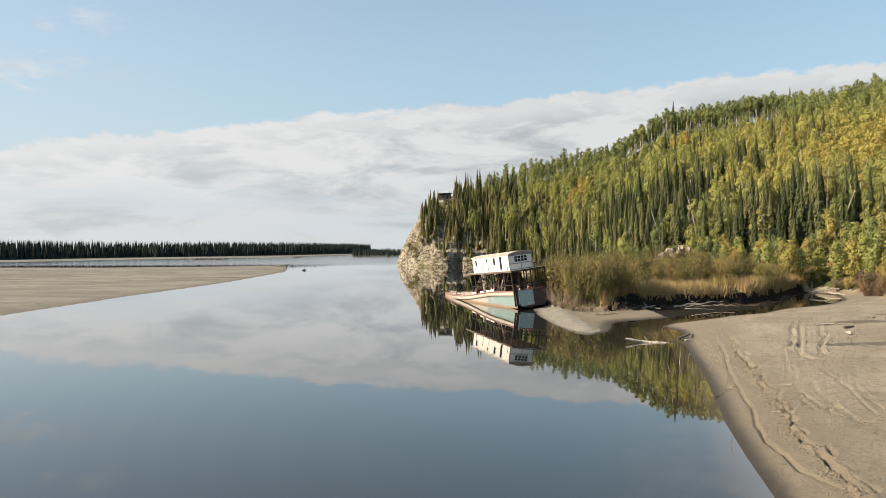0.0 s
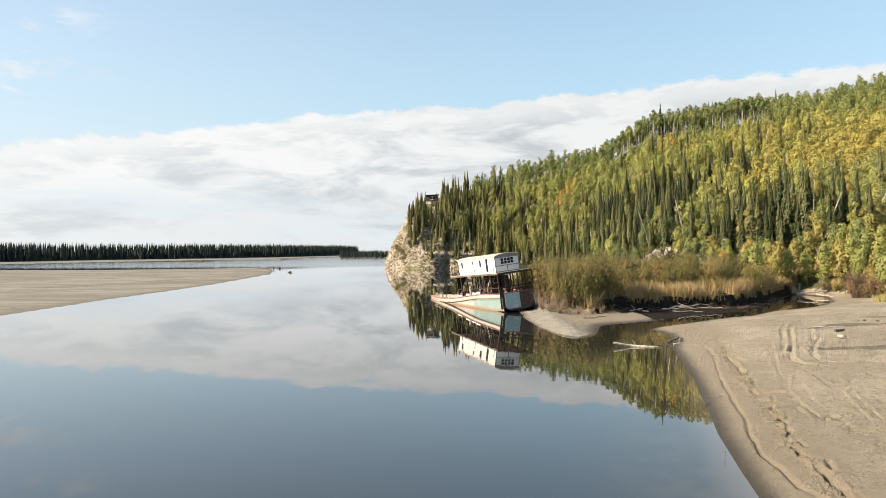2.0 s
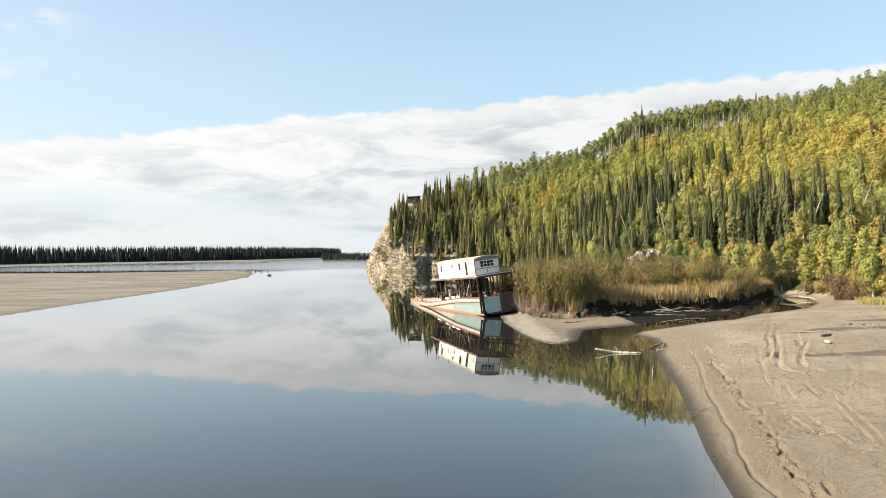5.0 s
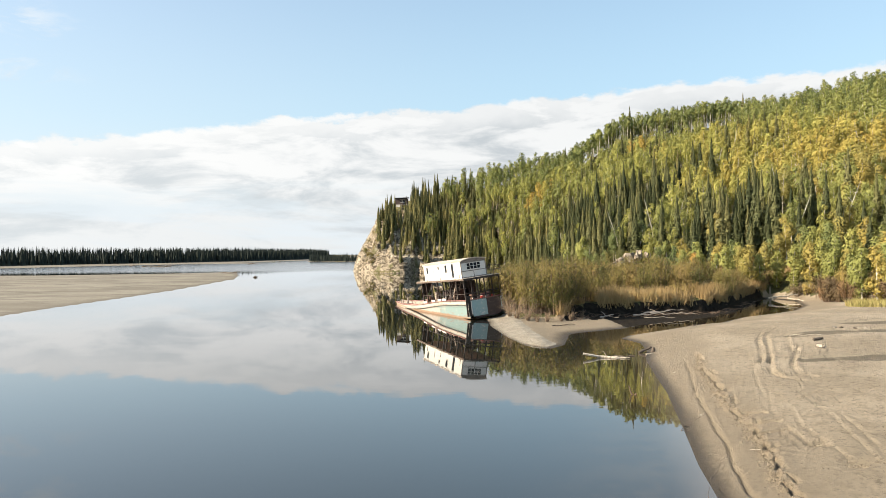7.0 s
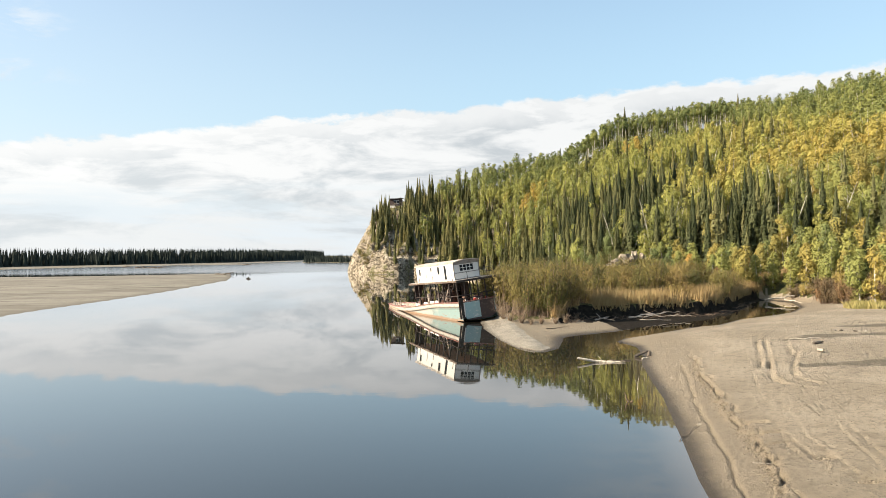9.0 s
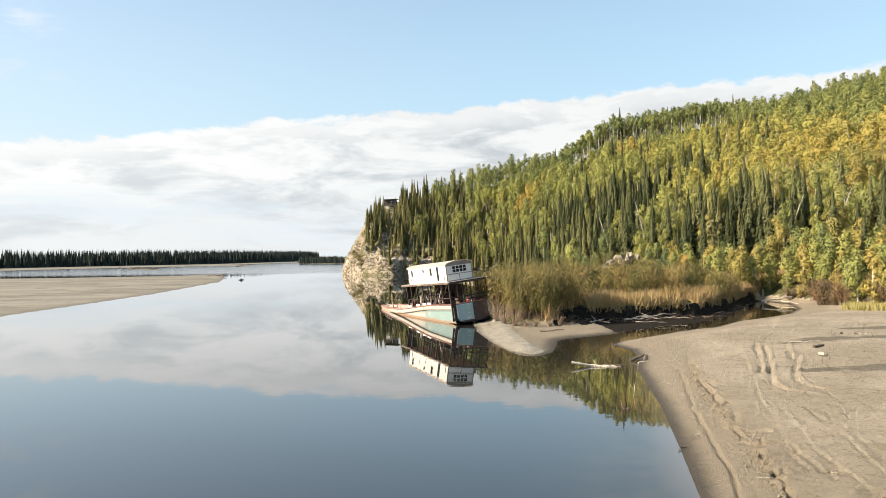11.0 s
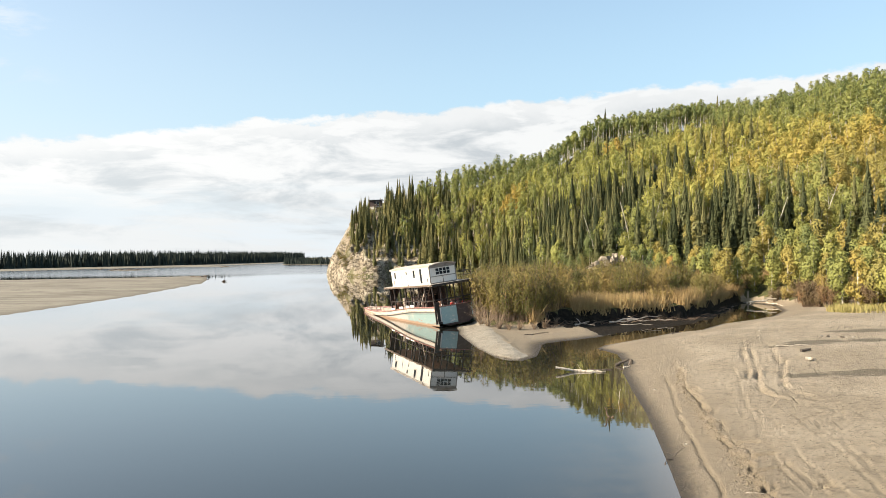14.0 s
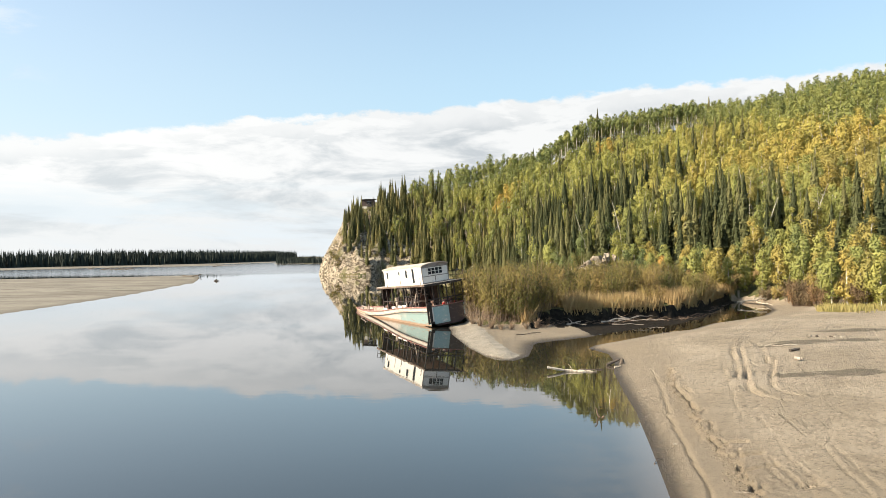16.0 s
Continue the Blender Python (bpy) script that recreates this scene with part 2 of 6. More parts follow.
# coat layer added only to strengthen the mirrored sky and hill, no real film
for key, value in (("Coat Weight", 0.6), ("Coat IOR", 1.333)):
    WATER.node_tree.nodes["Principled BSDF"].inputs[key].default_value = value
WATER.node_tree.links.new(WATER.node_tree.nodes["Principled BSDF"].inputs["Roughness"].links[0].from_socket, WATER.node_tree.nodes["Principled BSDF"].inputs["Coat Roughness"])
WATER.node_tree.links.new(WATER.node_tree.nodes["Bump"].outputs[0], WATER.node_tree.nodes["Principled BSDF"].inputs["Coat Normal"])


def leaf_material(name, stops, source, gloss=0.6, thin_share=0.13):
    """Leaf colour runs along the stops, by tree (source) and by leaf."""
    def build(n, p):
        geo = n.add("ShaderNodeNewGeometry")
        if source == "tint":
            base = n.add("ShaderNodeAttribute", {"attribute_name": "tint"}).outputs["Fac"]
        else:
            base = n.add("ShaderNodeObjectInfo").outputs["Random"]
        leaf = n.math("MULTIPLY", n.math("SUBTRACT", geo.outputs["Random Per Island"], 0.5), 0.08)
        col = n.ramp(n.math("ADD", base, leaf, clamp=True), stops)
        dim = n.math("ADD", n.math("MULTIPLY", geo.outputs["Random Per Island"], 0.24), 0.86)
        col = n.add("ShaderNodeVectorMath", {"operation": "SCALE"}, i0=col, Scale=dim).outputs[0]
        return col, None
    m = material(name, build, gloss, spec=0.1)
    n = Nodes(m.node_tree, False)
    out = m.node_tree.nodes["Material Output"]
    shader = m.node_tree.nodes["Principled BSDF"]
    thin = n.add("ShaderNodeBsdfTranslucent", None, Color=shader.inputs["Base Color"].links[0].from_socket)
    mixed = n.add("ShaderNodeMixShader", None, Fac=thin_share)
    n.tree.links.new(shader.outputs[0], mixed.inputs[1])
    n.tree.links.new(thin.outputs[0], mixed.inputs[2])
    n.tree.links.new(mixed.outputs[0], out.inputs["Surface"])
    return m


SPRUCE_STOPS = [(0.0, (0.062, 0.068, 0.028)), (0.5, (0.135, 0.130, 0.050)), (1.0, (0.25, 0.215, 0.082))]
ASPEN_STOPS = [(0.0, (0.140, 0.170, 0.065)), (0.35, (0.325, 0.315, 0.085)), (0.62, (0.365, 0.300, 0.080)), (0.85, (0.39, 0.29, 0.072)), (1.0, (0.46, 0.285, 0.075))]
WILLOW_STOPS = [(0.0, (0.090, 0.096, 0.034)), (0.5, (0.185, 0.158, 0.050)), (1.0, (0.28, 0.200, 0.072))]
SPRUCE = leaf_material("spruce_needles", [(0.0, (0.042, 0.052, 0.024)), (0.5, (0.088, 0.095, 0.040)), (1.0, (0.160, 0.152, 0.062))], "object", 0.6, 0.08)
# darker, bluer copy of the needles: distant shade and haze put into the colour
FAR_SHADED = leaf_material("far_spruce_shaded", [(0.0, (0.016, 0.023, 0.021)), (1.0, (0.038, 0.048, 0.038))], "tint", 0.7, 0.05)
SPRUCE_FAR = leaf_material("spruce_needles_wood", SPRUCE_STOPS, "tint", 0.6, 0.08)
ASPEN_FAR = leaf_material("aspen_leaves_wood", ASPEN_STOPS, "tint")
WILLOW_FAR = leaf_material("willow_leaves_thicket", WILLOW_STOPS, "tint")
RUSSET = leaf_material("russet_leaves", [(0.0, (0.125, 0.095, 0.055)), (0.6, (0.19, 0.13, 0.070)), (0.85, (0.30, 0.165, 0.075)), (1.0, (0.34, 0.26, 0.08))], "object")
WILLOW = leaf_material("willow_leaves", WILLOW_STOPS, "object")


def leaf_kind(name, a, b):
    return leaf_material(name, [(0.0, a), (1.0, b)], "object")


ASPEN_KINDS = [leaf_kind("aspen_leaves_green", (0.135, 0.165, 0.064), (0.21, 0.222, 0.076)),
               leaf_kind("aspen_leaves_lime", (0.205, 0.225, 0.072), (0.30, 0.285, 0.080)),
               leaf_kind("aspen_leaves_yellow", (0.255, 0.228, 0.072), (0.34, 0.268, 0.074)),
               leaf_kind("aspen_leaves_orange", (0.38, 0.26, 0.08), (0.42, 0.25, 0.07))]


def bark_look(light, dark, scale):
    def build(n, p):
        v = n.noise(n.mapped(p, (1, 1, 0.35)), scale, 4.0, 0.6)
        return n.mix(n.step(v, 0.42, 0.62), light, dark), None
    return build


SPRUCE_BARK = material("spruce_bark", bark_look(rgb(0.12, 0.095, 0.07), rgb(0.06, 0.05, 0.04), 4.0), 0.95)
ASPEN_BARK = material("aspen_bark", bark_look(rgb(0.52, 0.48, 0.40), rgb(0.22, 0.20, 0.16), 3.0), 0.85)
TWIG = material("willow_twigs", bark_look(rgb(0.17, 0.115, 0.075), rgb(0.10, 0.07, 0.05), 5.0), 0.9)
DEAD_TWIG = material("dead_twigs", bark_look(rgb(0.30, 0.235, 0.16), rgb(0.16, 0.12, 0.08), 5.0), 0.9, spec=0.2)
DRIFT = material("bleached_driftwood", bark_look(rgb(0.50, 0.44, 0.35), rgb(0.28, 0.24, 0.19), 6.0), 0.85)
DARK_DRIFT = material("wet_driftwood", bark_look(rgb(0.11, 0.085, 0.065), rgb(0.05, 0.04, 0.03), 6.0), 0.8)
OUTCROP = material("pale_sandstone", bark_look(rgb(0.36, 0.30, 0.23), rgb(0.15, 0.12, 0.085), 2.2), 0.9, spec=0.2)
STONE = material("river_stone", bark_look(rgb(0.34, 0.30, 0.24), rgb(0.20, 0.17, 0.135), 5.0), 0.85)
CLOD = material("dry_mud_clod", bark_look(rgb(0.235, 0.193, 0.137), rgb(0.105, 0.085, 0.060), 9.0), 0.95, spec=0.2)
STRAW = leaf_material("dry_grass", [(0.0, (0.30, 0.20, 0.09)), (0.6, (0.42, 0.31, 0.155)), (1.0, (0.27, 0.26, 0.085))], "tint", 0.8)


# ---- mesh helpers ----
def mesh_of(name, verts, faces, mats, face_mat=None, smooth=False, tint=None):
    me = bpy.data.meshes.new(name)
    me.from_pydata(verts, [], faces)
    for m in mats:
        me.materials.append(m)
    if face_mat is not None:
        me.polygons.foreach_set("material_index", np.asarray(face_mat, dtype=np.int32))
    if smooth:
        me.polygons.foreach_set("use_smooth", np.ones(len(me.polygons), dtype=bool))
    if tint is not None:
        me.attributes.new("tint", "FLOAT", "POINT").data.foreach_set("value", np.asarray(tint, dtype=np.float32))
    me.update()
    return me


def attach(ob, parent):
    ob.parent = parent
    return ob


def part(name, geo, mat, parent, label="", smooth=False):
    """One mesh object under a thing or a part. geo: a bmesh or (verts, faces)."""
    if isinstance(geo, bmesh.types.BMesh):
        me = bpy.data.meshes.new(name)
        geo.to_mesh(me)
        geo.free()
        me.materials.append(mat)
        if smooth:
            me.polygons.foreach_set("use_smooth", np.ones(len(me.polygons), dtype=bool))
    else:
        me = mesh_of(name, geo[0], geo[1], [mat], smooth=smooth)
    ob = new(name, me)
    ob.parent = parent
    return tagged(ob, label)


def join_geo(*geos):
    verts, faces = [], []
    for v, f in geos:
        k = len(verts)
        verts += [tuple(p) for p in v]
        faces += [tuple(i + k for i in q) for q in f]
    return verts, faces


def block(lo, hi, bevel=0.0):
    bm = bmesh.new()
    bmesh.ops.create_cube(bm, size=1.0)
    c = [(a + b) / 2 for a, b in zip(lo, hi)]
    s = [b - a for a, b in zip(lo, hi)]
    for v in bm.verts:
        v.co = Vector((v.co.x * s[0] + c[0], v.co.y * s[1] + c[1], v.co.z * s[2] + c[2]))
    if bevel > 0:
        bmesh.ops.bevel(bm, geom=bm.edges[:], offset=min(bevel, min(s) * 0.4), segments=1, affect="EDGES")
    return bm


def tube(points, radii, sides=6):
    """A tapered round bar along points: verts and faces, closed at both ends."""
    pts = [Vector(p) for p in points]
    verts, faces = [], []
    for i, p in enumerate(pts):
        d = (pts[min(i + 1, len(pts) - 1)] - pts[max(i - 1, 0)]).normalized()
        u = d.orthogonal().normalized()
        w = d.cross(u)
        for k in range(sides):
            a = 2 * math.pi * k / sides
            verts.append(tuple(p + (u * math.cos(a) + w * math.sin(a)) * radii[i]))
    for i in range(len(pts) - 1):
        for k in range(sides):
            a, b = i * sides + k, i * sides + (k + 1) % sides
            faces.append((a, b, b + sides, a + sides))
    faces.append(tuple(range(sides))[::-1])
    faces.append(tuple(range(len(verts) - sides, len(verts))))
    return verts, faces


def beam(p, q, w, h):
    """A squared timber from p to q."""
    p, q = Vector(p), Vector(q)
    d = (q - p).normalized()
    side = d.cross(Vector((0, 0, 1)))
    side = (side if side.length > 0.05 else Vector((1, 0, 0))).normalized() * (w / 2)
    up = side.cross(d).normalized() * (h / 2)
    verts = [tuple(e + a * side + b * up) for e in (p, q) for a, b in ((-1, -1), (1, -1), (1, 1), (-1, 1))]
    return verts, [(0, 1, 2, 3), (7, 6, 5, 4), (0, 4, 5, 1), (1, 5, 6, 2), (2, 6, 7, 3), (3, 7, 4, 0)]


# ---- ground: one sheet with the river bed, bars, beach, willow flat, hill and far land ----
LAND_E = [(0, -400), (2, -60), (4, -15), (6.5, 3), (8.6, 13), (10.4, 22), (11.3, 26), (12.6, 31.3), (14.3, 37), (16.6, 45), (17.8, 50),
          (19.6, 57), (21.3, 61.6), (22.3, 66), (21.7, 69.6), (23.1, 71.7), (28.3, 75.9), (33, 80), (36.5, 81.5), (42.3, 87.7), (48.6, 92),
          (53.3, 95.8), (58.8, 102.9), (63.2, 112.8), (62.5, 118.5), (57, 113), (50.3, 102.9), (41.6, 90.5), (35.5, 86), (27.2, 80.6),
          (24.4, 77.8), (20, 75.2), (18.1, 73.9), (16.6, 69.5), (15.5, 65.9), (13.8, 63.7), (12.1, 66.8), (11.4, 72.7), (11.1, 82.8),
          (11.6, 91), (14, 98), (18, 125), (24, 160), (28, 200), (22, 250), (12, 288), (7.4, 297), (-1.7, 290), (-9.5, 296), (-16.0, 312),
          (-20.5, 328), (-22, 345), (-12, 400), (100, 600), (600, 900), (4200, 1400), (4200, -3000), (0, -3000)]
BAR_W = [(-54, 90), (-54, 103), (-54, 121), (-52.8, 141), (-51.8, 172), (-54.5, 241), (-59, 268), (-66, 300), (-76, 342), (-101, 326), (-149, 317),
         (-208, 330), (-420, 340), (-420, -150), (-90, -120), (-60, -40), (-54.5, 50)]
LAND_W = [(-4200, -500), (-660, 200), (-300, 478), (-262, 560), (-196, 655), (-158, 740), (-120, 930), (-100, 1400), (-200, 4600), (-4600, 4600)]
ISLE = [(-112, 838), (-96, 730), (-47, 702), (60, 740), (200, 900), (400, 1300), (100, 1500), (-90, 1100)]
SHOAL = [(-194, 521), (-180, 513), (-163, 511), (-150, 514), (-164, 519), (-180, 525)]
SHOAL_B = [(-210, 690), (-190, 640), (-140, 660), (-90, 690), (-120, 705), (-170, 712)]


def signed(poly, x, y):
    """Distance to an outline, positive inside."""
    p = np.array(poly, float)
    q = np.roll(p, -1, axis=0)
    best = np.full(x.shape, 1e9)
    inside = np.zeros(x.shape, bool)
    for (ax, ay), (bx, by) in zip(p, q):
        dx, dy = bx - ax, by - ay
        t = np.clip(((x - ax) * dx + (y - ay) * dy) / (dx * dx + dy * dy), 0, 1)
        best = np.minimum(best, np.hypot(x - ax - t * dx, y - ay - t * dy))
        if ay != by:
            inside ^= ((ay > y) != (by > y)) & (x < ax + (y - ay) / (by - ay) * dx)
    return np.where(inside, best, -best)


def along(line, x, y):
    """Distance to an open line, and the side on which a place lies (positive: left of its way)."""
    best, side = np.full(x.shape, 1e9), np.zeros(x.shape)
    for (ax, ay), (bx, by) in zip(line[:-1], line[1:]):
        dx, dy = bx - ax, by - ay
        t = np.clip(((x - ax) * dx + (y - ay) * dy) / (dx * dx + dy * dy), 0, 1)
        d = np.hypot(x - ax - t * dx, y - ay - t * dy)
        near = d < best
        best = np.where(near, d, best)
        side = np.where(near, np.sign(dx * (y - ay) - dy * (x - ax)), side)
    return best, side


LATTICE = np.random.RandomState(7).rand(256, 256)


def grain(x, y, size, octaves=4):
    """Smooth random heights from 0 to 1, with details down from the size given."""
    total, weight, out = 0.0, 1.0, np.zeros(np.shape(x))
    for o in range(octaves):
        u, v = np.asarray(x) / size + 17.3 * o, np.asarray(y) / size + 5.1 * o
        i, j = np.floor(u).astype(int), np.floor(v).astype(int)
        a, b = u - i, v - j
        a, b = a * a * (3 - 2 * a), b * b * (3 - 2 * b)
        g = lambda p, q: LATTICE[(i + p) % 256, (j + q) % 256]
        out = out + weight * ((g(0, 0) * (1 - a) + g(1, 0) * a) * (1 - b) + (g(0, 1) * (1 - a) + g(1, 1) * a) * b)
        total, weight, size = total + weight, weight * 0.5, size * 0.5
    return out / total


def smooth01(v):
    v = np.clip(v, 0, 1)
    return v * v * (3 - 2 * v)


# the hill round the bend: bearing in degrees about HUB, foot, crest and height of the crest
HUB = (2.9, 9.3)
HILL_AT = [-4.7, -4.2, -3.7, -3.0, -2.2, -1.2, -0.2, 2.7, 8.0, 11.0, 13.8, 15.6, 17.8, 24.0, 30.0, 33.0, 35.5, 38.5, 45.0, 60.0, 90.0]
HILL_FOOT = [318, 308, 300, 292, 288, 284, 282, 284, 272, 235, 200, 180, 164, 140, 121, 112, 107, 101, 95, 90, 90]
HILL_CREST = [330, 330, 330, 332, 336, 340, 345, 345, 330, 335, 340, 355, 370, 390, 385, 362, 335, 300, 280, 260, 250]
HILL_TOP = [0.2, 1.2, 6.2, 13.5, 21.5, 27.5, 30.5, 33.0, 37.0, 40.0, 44.5, 53.5, 63.5, 71.0, 72.5, 70.5, 66.0, 61.0, 58.0, 52.0, 50.0]
SCARP = [(22.4, 54.3), (20.3, 49.0), (19.0, 44.5), (18.2, 41.8), (17.4, 39.0), (16.8, 36.8), (16.1, 34.3), (15.2, 31.4), (14.0, 28.4), (13.4, 25.5),
         (12.6, 22.6), (12.2, 21.0), (11.0, 16.0), (9.5, 10.0)]
CRACK = [(21.2, 53.7), (19.3, 47.8), (17.9, 44.1), (16.8, 40.7), (16.0, 38.0), (15.25, 35.6), (14.85, 34.1), (14.1, 31.8), (13.0, 28.7), (12.5, 25.8),
         (12.2, 23.9), (12.3, 22.0)]
# drag marks in the beach: depth, half width, line
RUTS = [(0.192, 0.13, [(32.2, 64.1), (29.1, 58.5), (25.4, 50.9), (24.0, 48.8)]),
        (0.225, 0.13, [(31.1, 61.1), (28.5, 56.0), (26.4, 51.8), (24.9, 49.1), (23.9, 47.2), (23.1, 45.3), (23.0, 43.5), (23.6, 42.1)]),
        (0.081, 0.07, [(28.2, 54.1), (25.9, 50.6), (24.6, 48.3), (23.5, 46.0)]),
        (0.169, 0.13, [(32.9, 62.6), (32.3, 60.3), (29.7, 55.3), (28.4, 52.6)]),
        (0.225, 0.13, [(29.1, 53.1), (26.9, 49.7), (25.4, 47.3), (24.7, 45.8), (24.3, 44.5), (24.5, 43.0)]),
        (0.040, 0.07, [(26.2, 54.4), (23.0, 47.5), (20.9, 42.8), (19.3, 38.9), (18.3, 36.3), (17.5, 33.9), (16.6, 30.0)]),
        (0.034, 0.07, [(20.1, 41.7), (18.4, 38.4), (17.5, 36.4)]),
        (0.040, 0.07, [(20.8, 41.6), (18.8, 37.6), (17.7, 35.1), (16.9, 33.1), (16.4, 31.0)]),
        (0.040, 0.07, [(20.5, 40.2), (19.7, 37.9), (19.1, 36.2), (18.1, 33.8), (17.0, 29.0)]),
        (0.051, 0.07, [(20.0, 37.9), (21.3, 38.9), (22.6, 39.8), (23.6, 39.8)]),
        (0.040, 0.07, [(33.2, 66.0), (30.1, 61.8), (27.4, 57.7), (24.6, 50.8)]),
        (0.034, 0.07, [(30.3, 67.3), (26.9, 61.1), (24.8, 56.5), (24.2, 54.3)]),
        (0.040, 0.07, [(20.4, 36.0), (20.0, 34.5), (19.3, 32.9), (17.8, 28.6)]),
        (0.040, 0.07, [(21.7, 36.7), (20.5, 34.7), (19.9, 33.1), (18.6, 29.5)]),
        (0.034, 0.07, [(31.0, 56.1), (30.6, 52.0), (30.9, 49.9)]),
        (0.034, 0.07, [(23.7, 41.7), (26.8, 44.5), (28.0, 44.3)]),
        (0.028, 0.07, [(17.9, 40.6), (20.0, 43.7), (21.6, 45.5), (22.2, 45.1)]),
        (0.040, 0.07, [(20.5, 36.4), (22.0, 37.6), (24.1, 39.4), (25.3, 39.6)]),
        (0.034, 0.07, [(24.6, 41.0), (22.6, 37.8), (21.2, 34.6), (20.4, 31.0)])]
PITS = [(17.15, 31.2), (17.0, 28.5)]
SPLITS = [[(17.0, 36.9), (17.46, 36.95), (17.95, 36.65)], [(16.6, 35.35), (16.97, 35.07), (17.65, 34.97)], [(16.0, 33.3), (16.62, 33.45), (17.35, 33.5)]]


def hill(x, y):
    """Height of the hill and how far up its face a place lies (0 foot, 1 crest)."""
    r = np.hypot(x - HUB[0], y - HUB[1])
    b = np.degrees(np.arctan2(x - HUB[0], y - HUB[1]))
    foot, crest, top = (np.interp(b, HILL_AT, row) for row in (HILL_FOOT, HILL_CREST, HILL_TOP))
    s = (r - foot) / np.maximum(crest - foot, 5)
    rocky = smooth01((6 - b) / 5)
    face = np.clip(s, 0, 1)
    shape = (1 - rocky) * (0.72 * face + 0.28 * smooth01(face)) + rocky * np.clip(face, 0, 1) ** 0.72
    z = top * shape + np.where(s > 1, (s - 1) * 6, 0)
    z = z * (smooth01((b + 4.7) / 0.6)) * (r < 3000)
    z = np.where(b > 100, 0, z) * smooth01((100 - b) / 20)
    wob = (grain(x, y, 22.0) - 0.5) * 7.0 * np.clip(face * 4, 0, 1) * smooth01((b + 4.2) / 2)
    crag = ((0.5 - np.abs(grain(x + 13, y + 7, 2.6, 3) - 0.5) * 4) * 1.6 + (grain(x, y, 11.0, 5) - 0.5) * 5.5 + (0.5 - np.abs(grain(x + 40, y, 5.0, 4) - 0.5) * 4) * 3.0) * rocky * np.clip(face * 5, 0, 1) * np.clip((1.05 - s) * 4, 0, 1)
    rib = (0.5 - np.abs(grain(x + 90, y * 0.35, 7.0, 4) - 0.5) * 4) * 3.2 * rocky * np.clip(face * 6, 0, 1) * np.clip((1.0 - s) * 4, 0, 1)
    z = z + wob + crag + rib
    ledge = np.floor(z / 3.2) * 3.2 + 3.2 * smooth01((z / 3.2 - np.floor(z / 3.2)) * 2.2 - 0.6)
    z = z + (ledge - z) * 0.35 * rocky * (s < 1.0)
    return np.where(s > 0, np.maximum(z, 0), 0), s, b, rocky


def rounded(line):
    """The line with three points added along each stretch, bent smoothly."""
    p = np.array([line[0], *line, line[-1]], float)
    out = []
    for a, b, c, d in zip(p[:-3], p[1:-2], p[2:-1], p[3:]):
        for t in (0.0, 0.25, 0.5, 0.75):
            out.append(tuple(0.5 * (2 * b + (c - a) * t + (2 * a - 5 * b + 4 * c - d) * t * t + (3 * b - a - 3 * c + d) * t ** 3)))
    return out + [tuple(p[-1])]


def beach_marks(x, y):
    z = np.zeros(x.shape)
    k, side = along(SCARP, x, y)
    ragged = (grain(x, y, 3.5, 2) - 0.5) * 0.4 + (grain(x, y, 0.7, 2) - 0.5) * 0.34
    k = k * side + ragged
    z += (0.17 * smooth01((k + 0.06) / 0.12) * np.exp(-np.maximum(k, 0) / 3.0)
          - 0.42 * np.exp(-((k - 0.16) / 0.10) ** 2) * (0.15 + 0.85 * smooth01((grain(x, y, 0.8, 2) - 0.44) / 0.1))
          - 0.16 * np.exp(-((k - 0.50) / 0.08) ** 2) * smooth01((grain(x + 9, y, 1.0, 2) - 0.52) / 0.1))
    k, side = along(rounded(CRACK), x, y)
    k = k * side + (grain(x, y, 1.6, 3) - 0.5) * 0.30
    z += 0.03 * smooth01(k / 0.12 + 0.5) * np.exp(-np.maximum(k, 0) / 1.2) - 0.13 * np.exp(-(k / 0.06) ** 2)
    wobble, vary = (grain(x, y, 2.2, 4) - 0.5) * 0.16, np.clip(2.4 * grain(x, y, 3.0, 2) - 0.35, 0.25, 1.0)
    for deep, wide, line in RUTS:
        p = np.array(line)
        at = np.where((x > p[:, 0].min() - 1) & (x < p[:, 0].max() + 1) & (y > p[:, 1].min() - 1) & (y < p[:, 1].max() + 1))[0]
        k, side = along(rounded(line), x[at], y[at])
        k = k * side + wobble[at]
        z[at] += deep * vary[at] * (0.55 * np.exp(-((k - 2.1 * wide) / wide) ** 2) - 1.1 * np.exp(-(k / wide) ** 2))
    for line in SPLITS:
        k, side = along(line, x, y)
        z -= 0.24 * np.exp(-((k + (grain(x, y, 0.5, 2) - 0.5) * 0.15) / 0.10) ** 2)
    for px, py in PITS:
        z -= 0.16 * np.exp(-(((x - px) / 0.55) ** 2 + ((y - py) / 0.4) ** 2)) * (0.4 + 1.2 * grain(x, y, 0.5, 2))
    return z


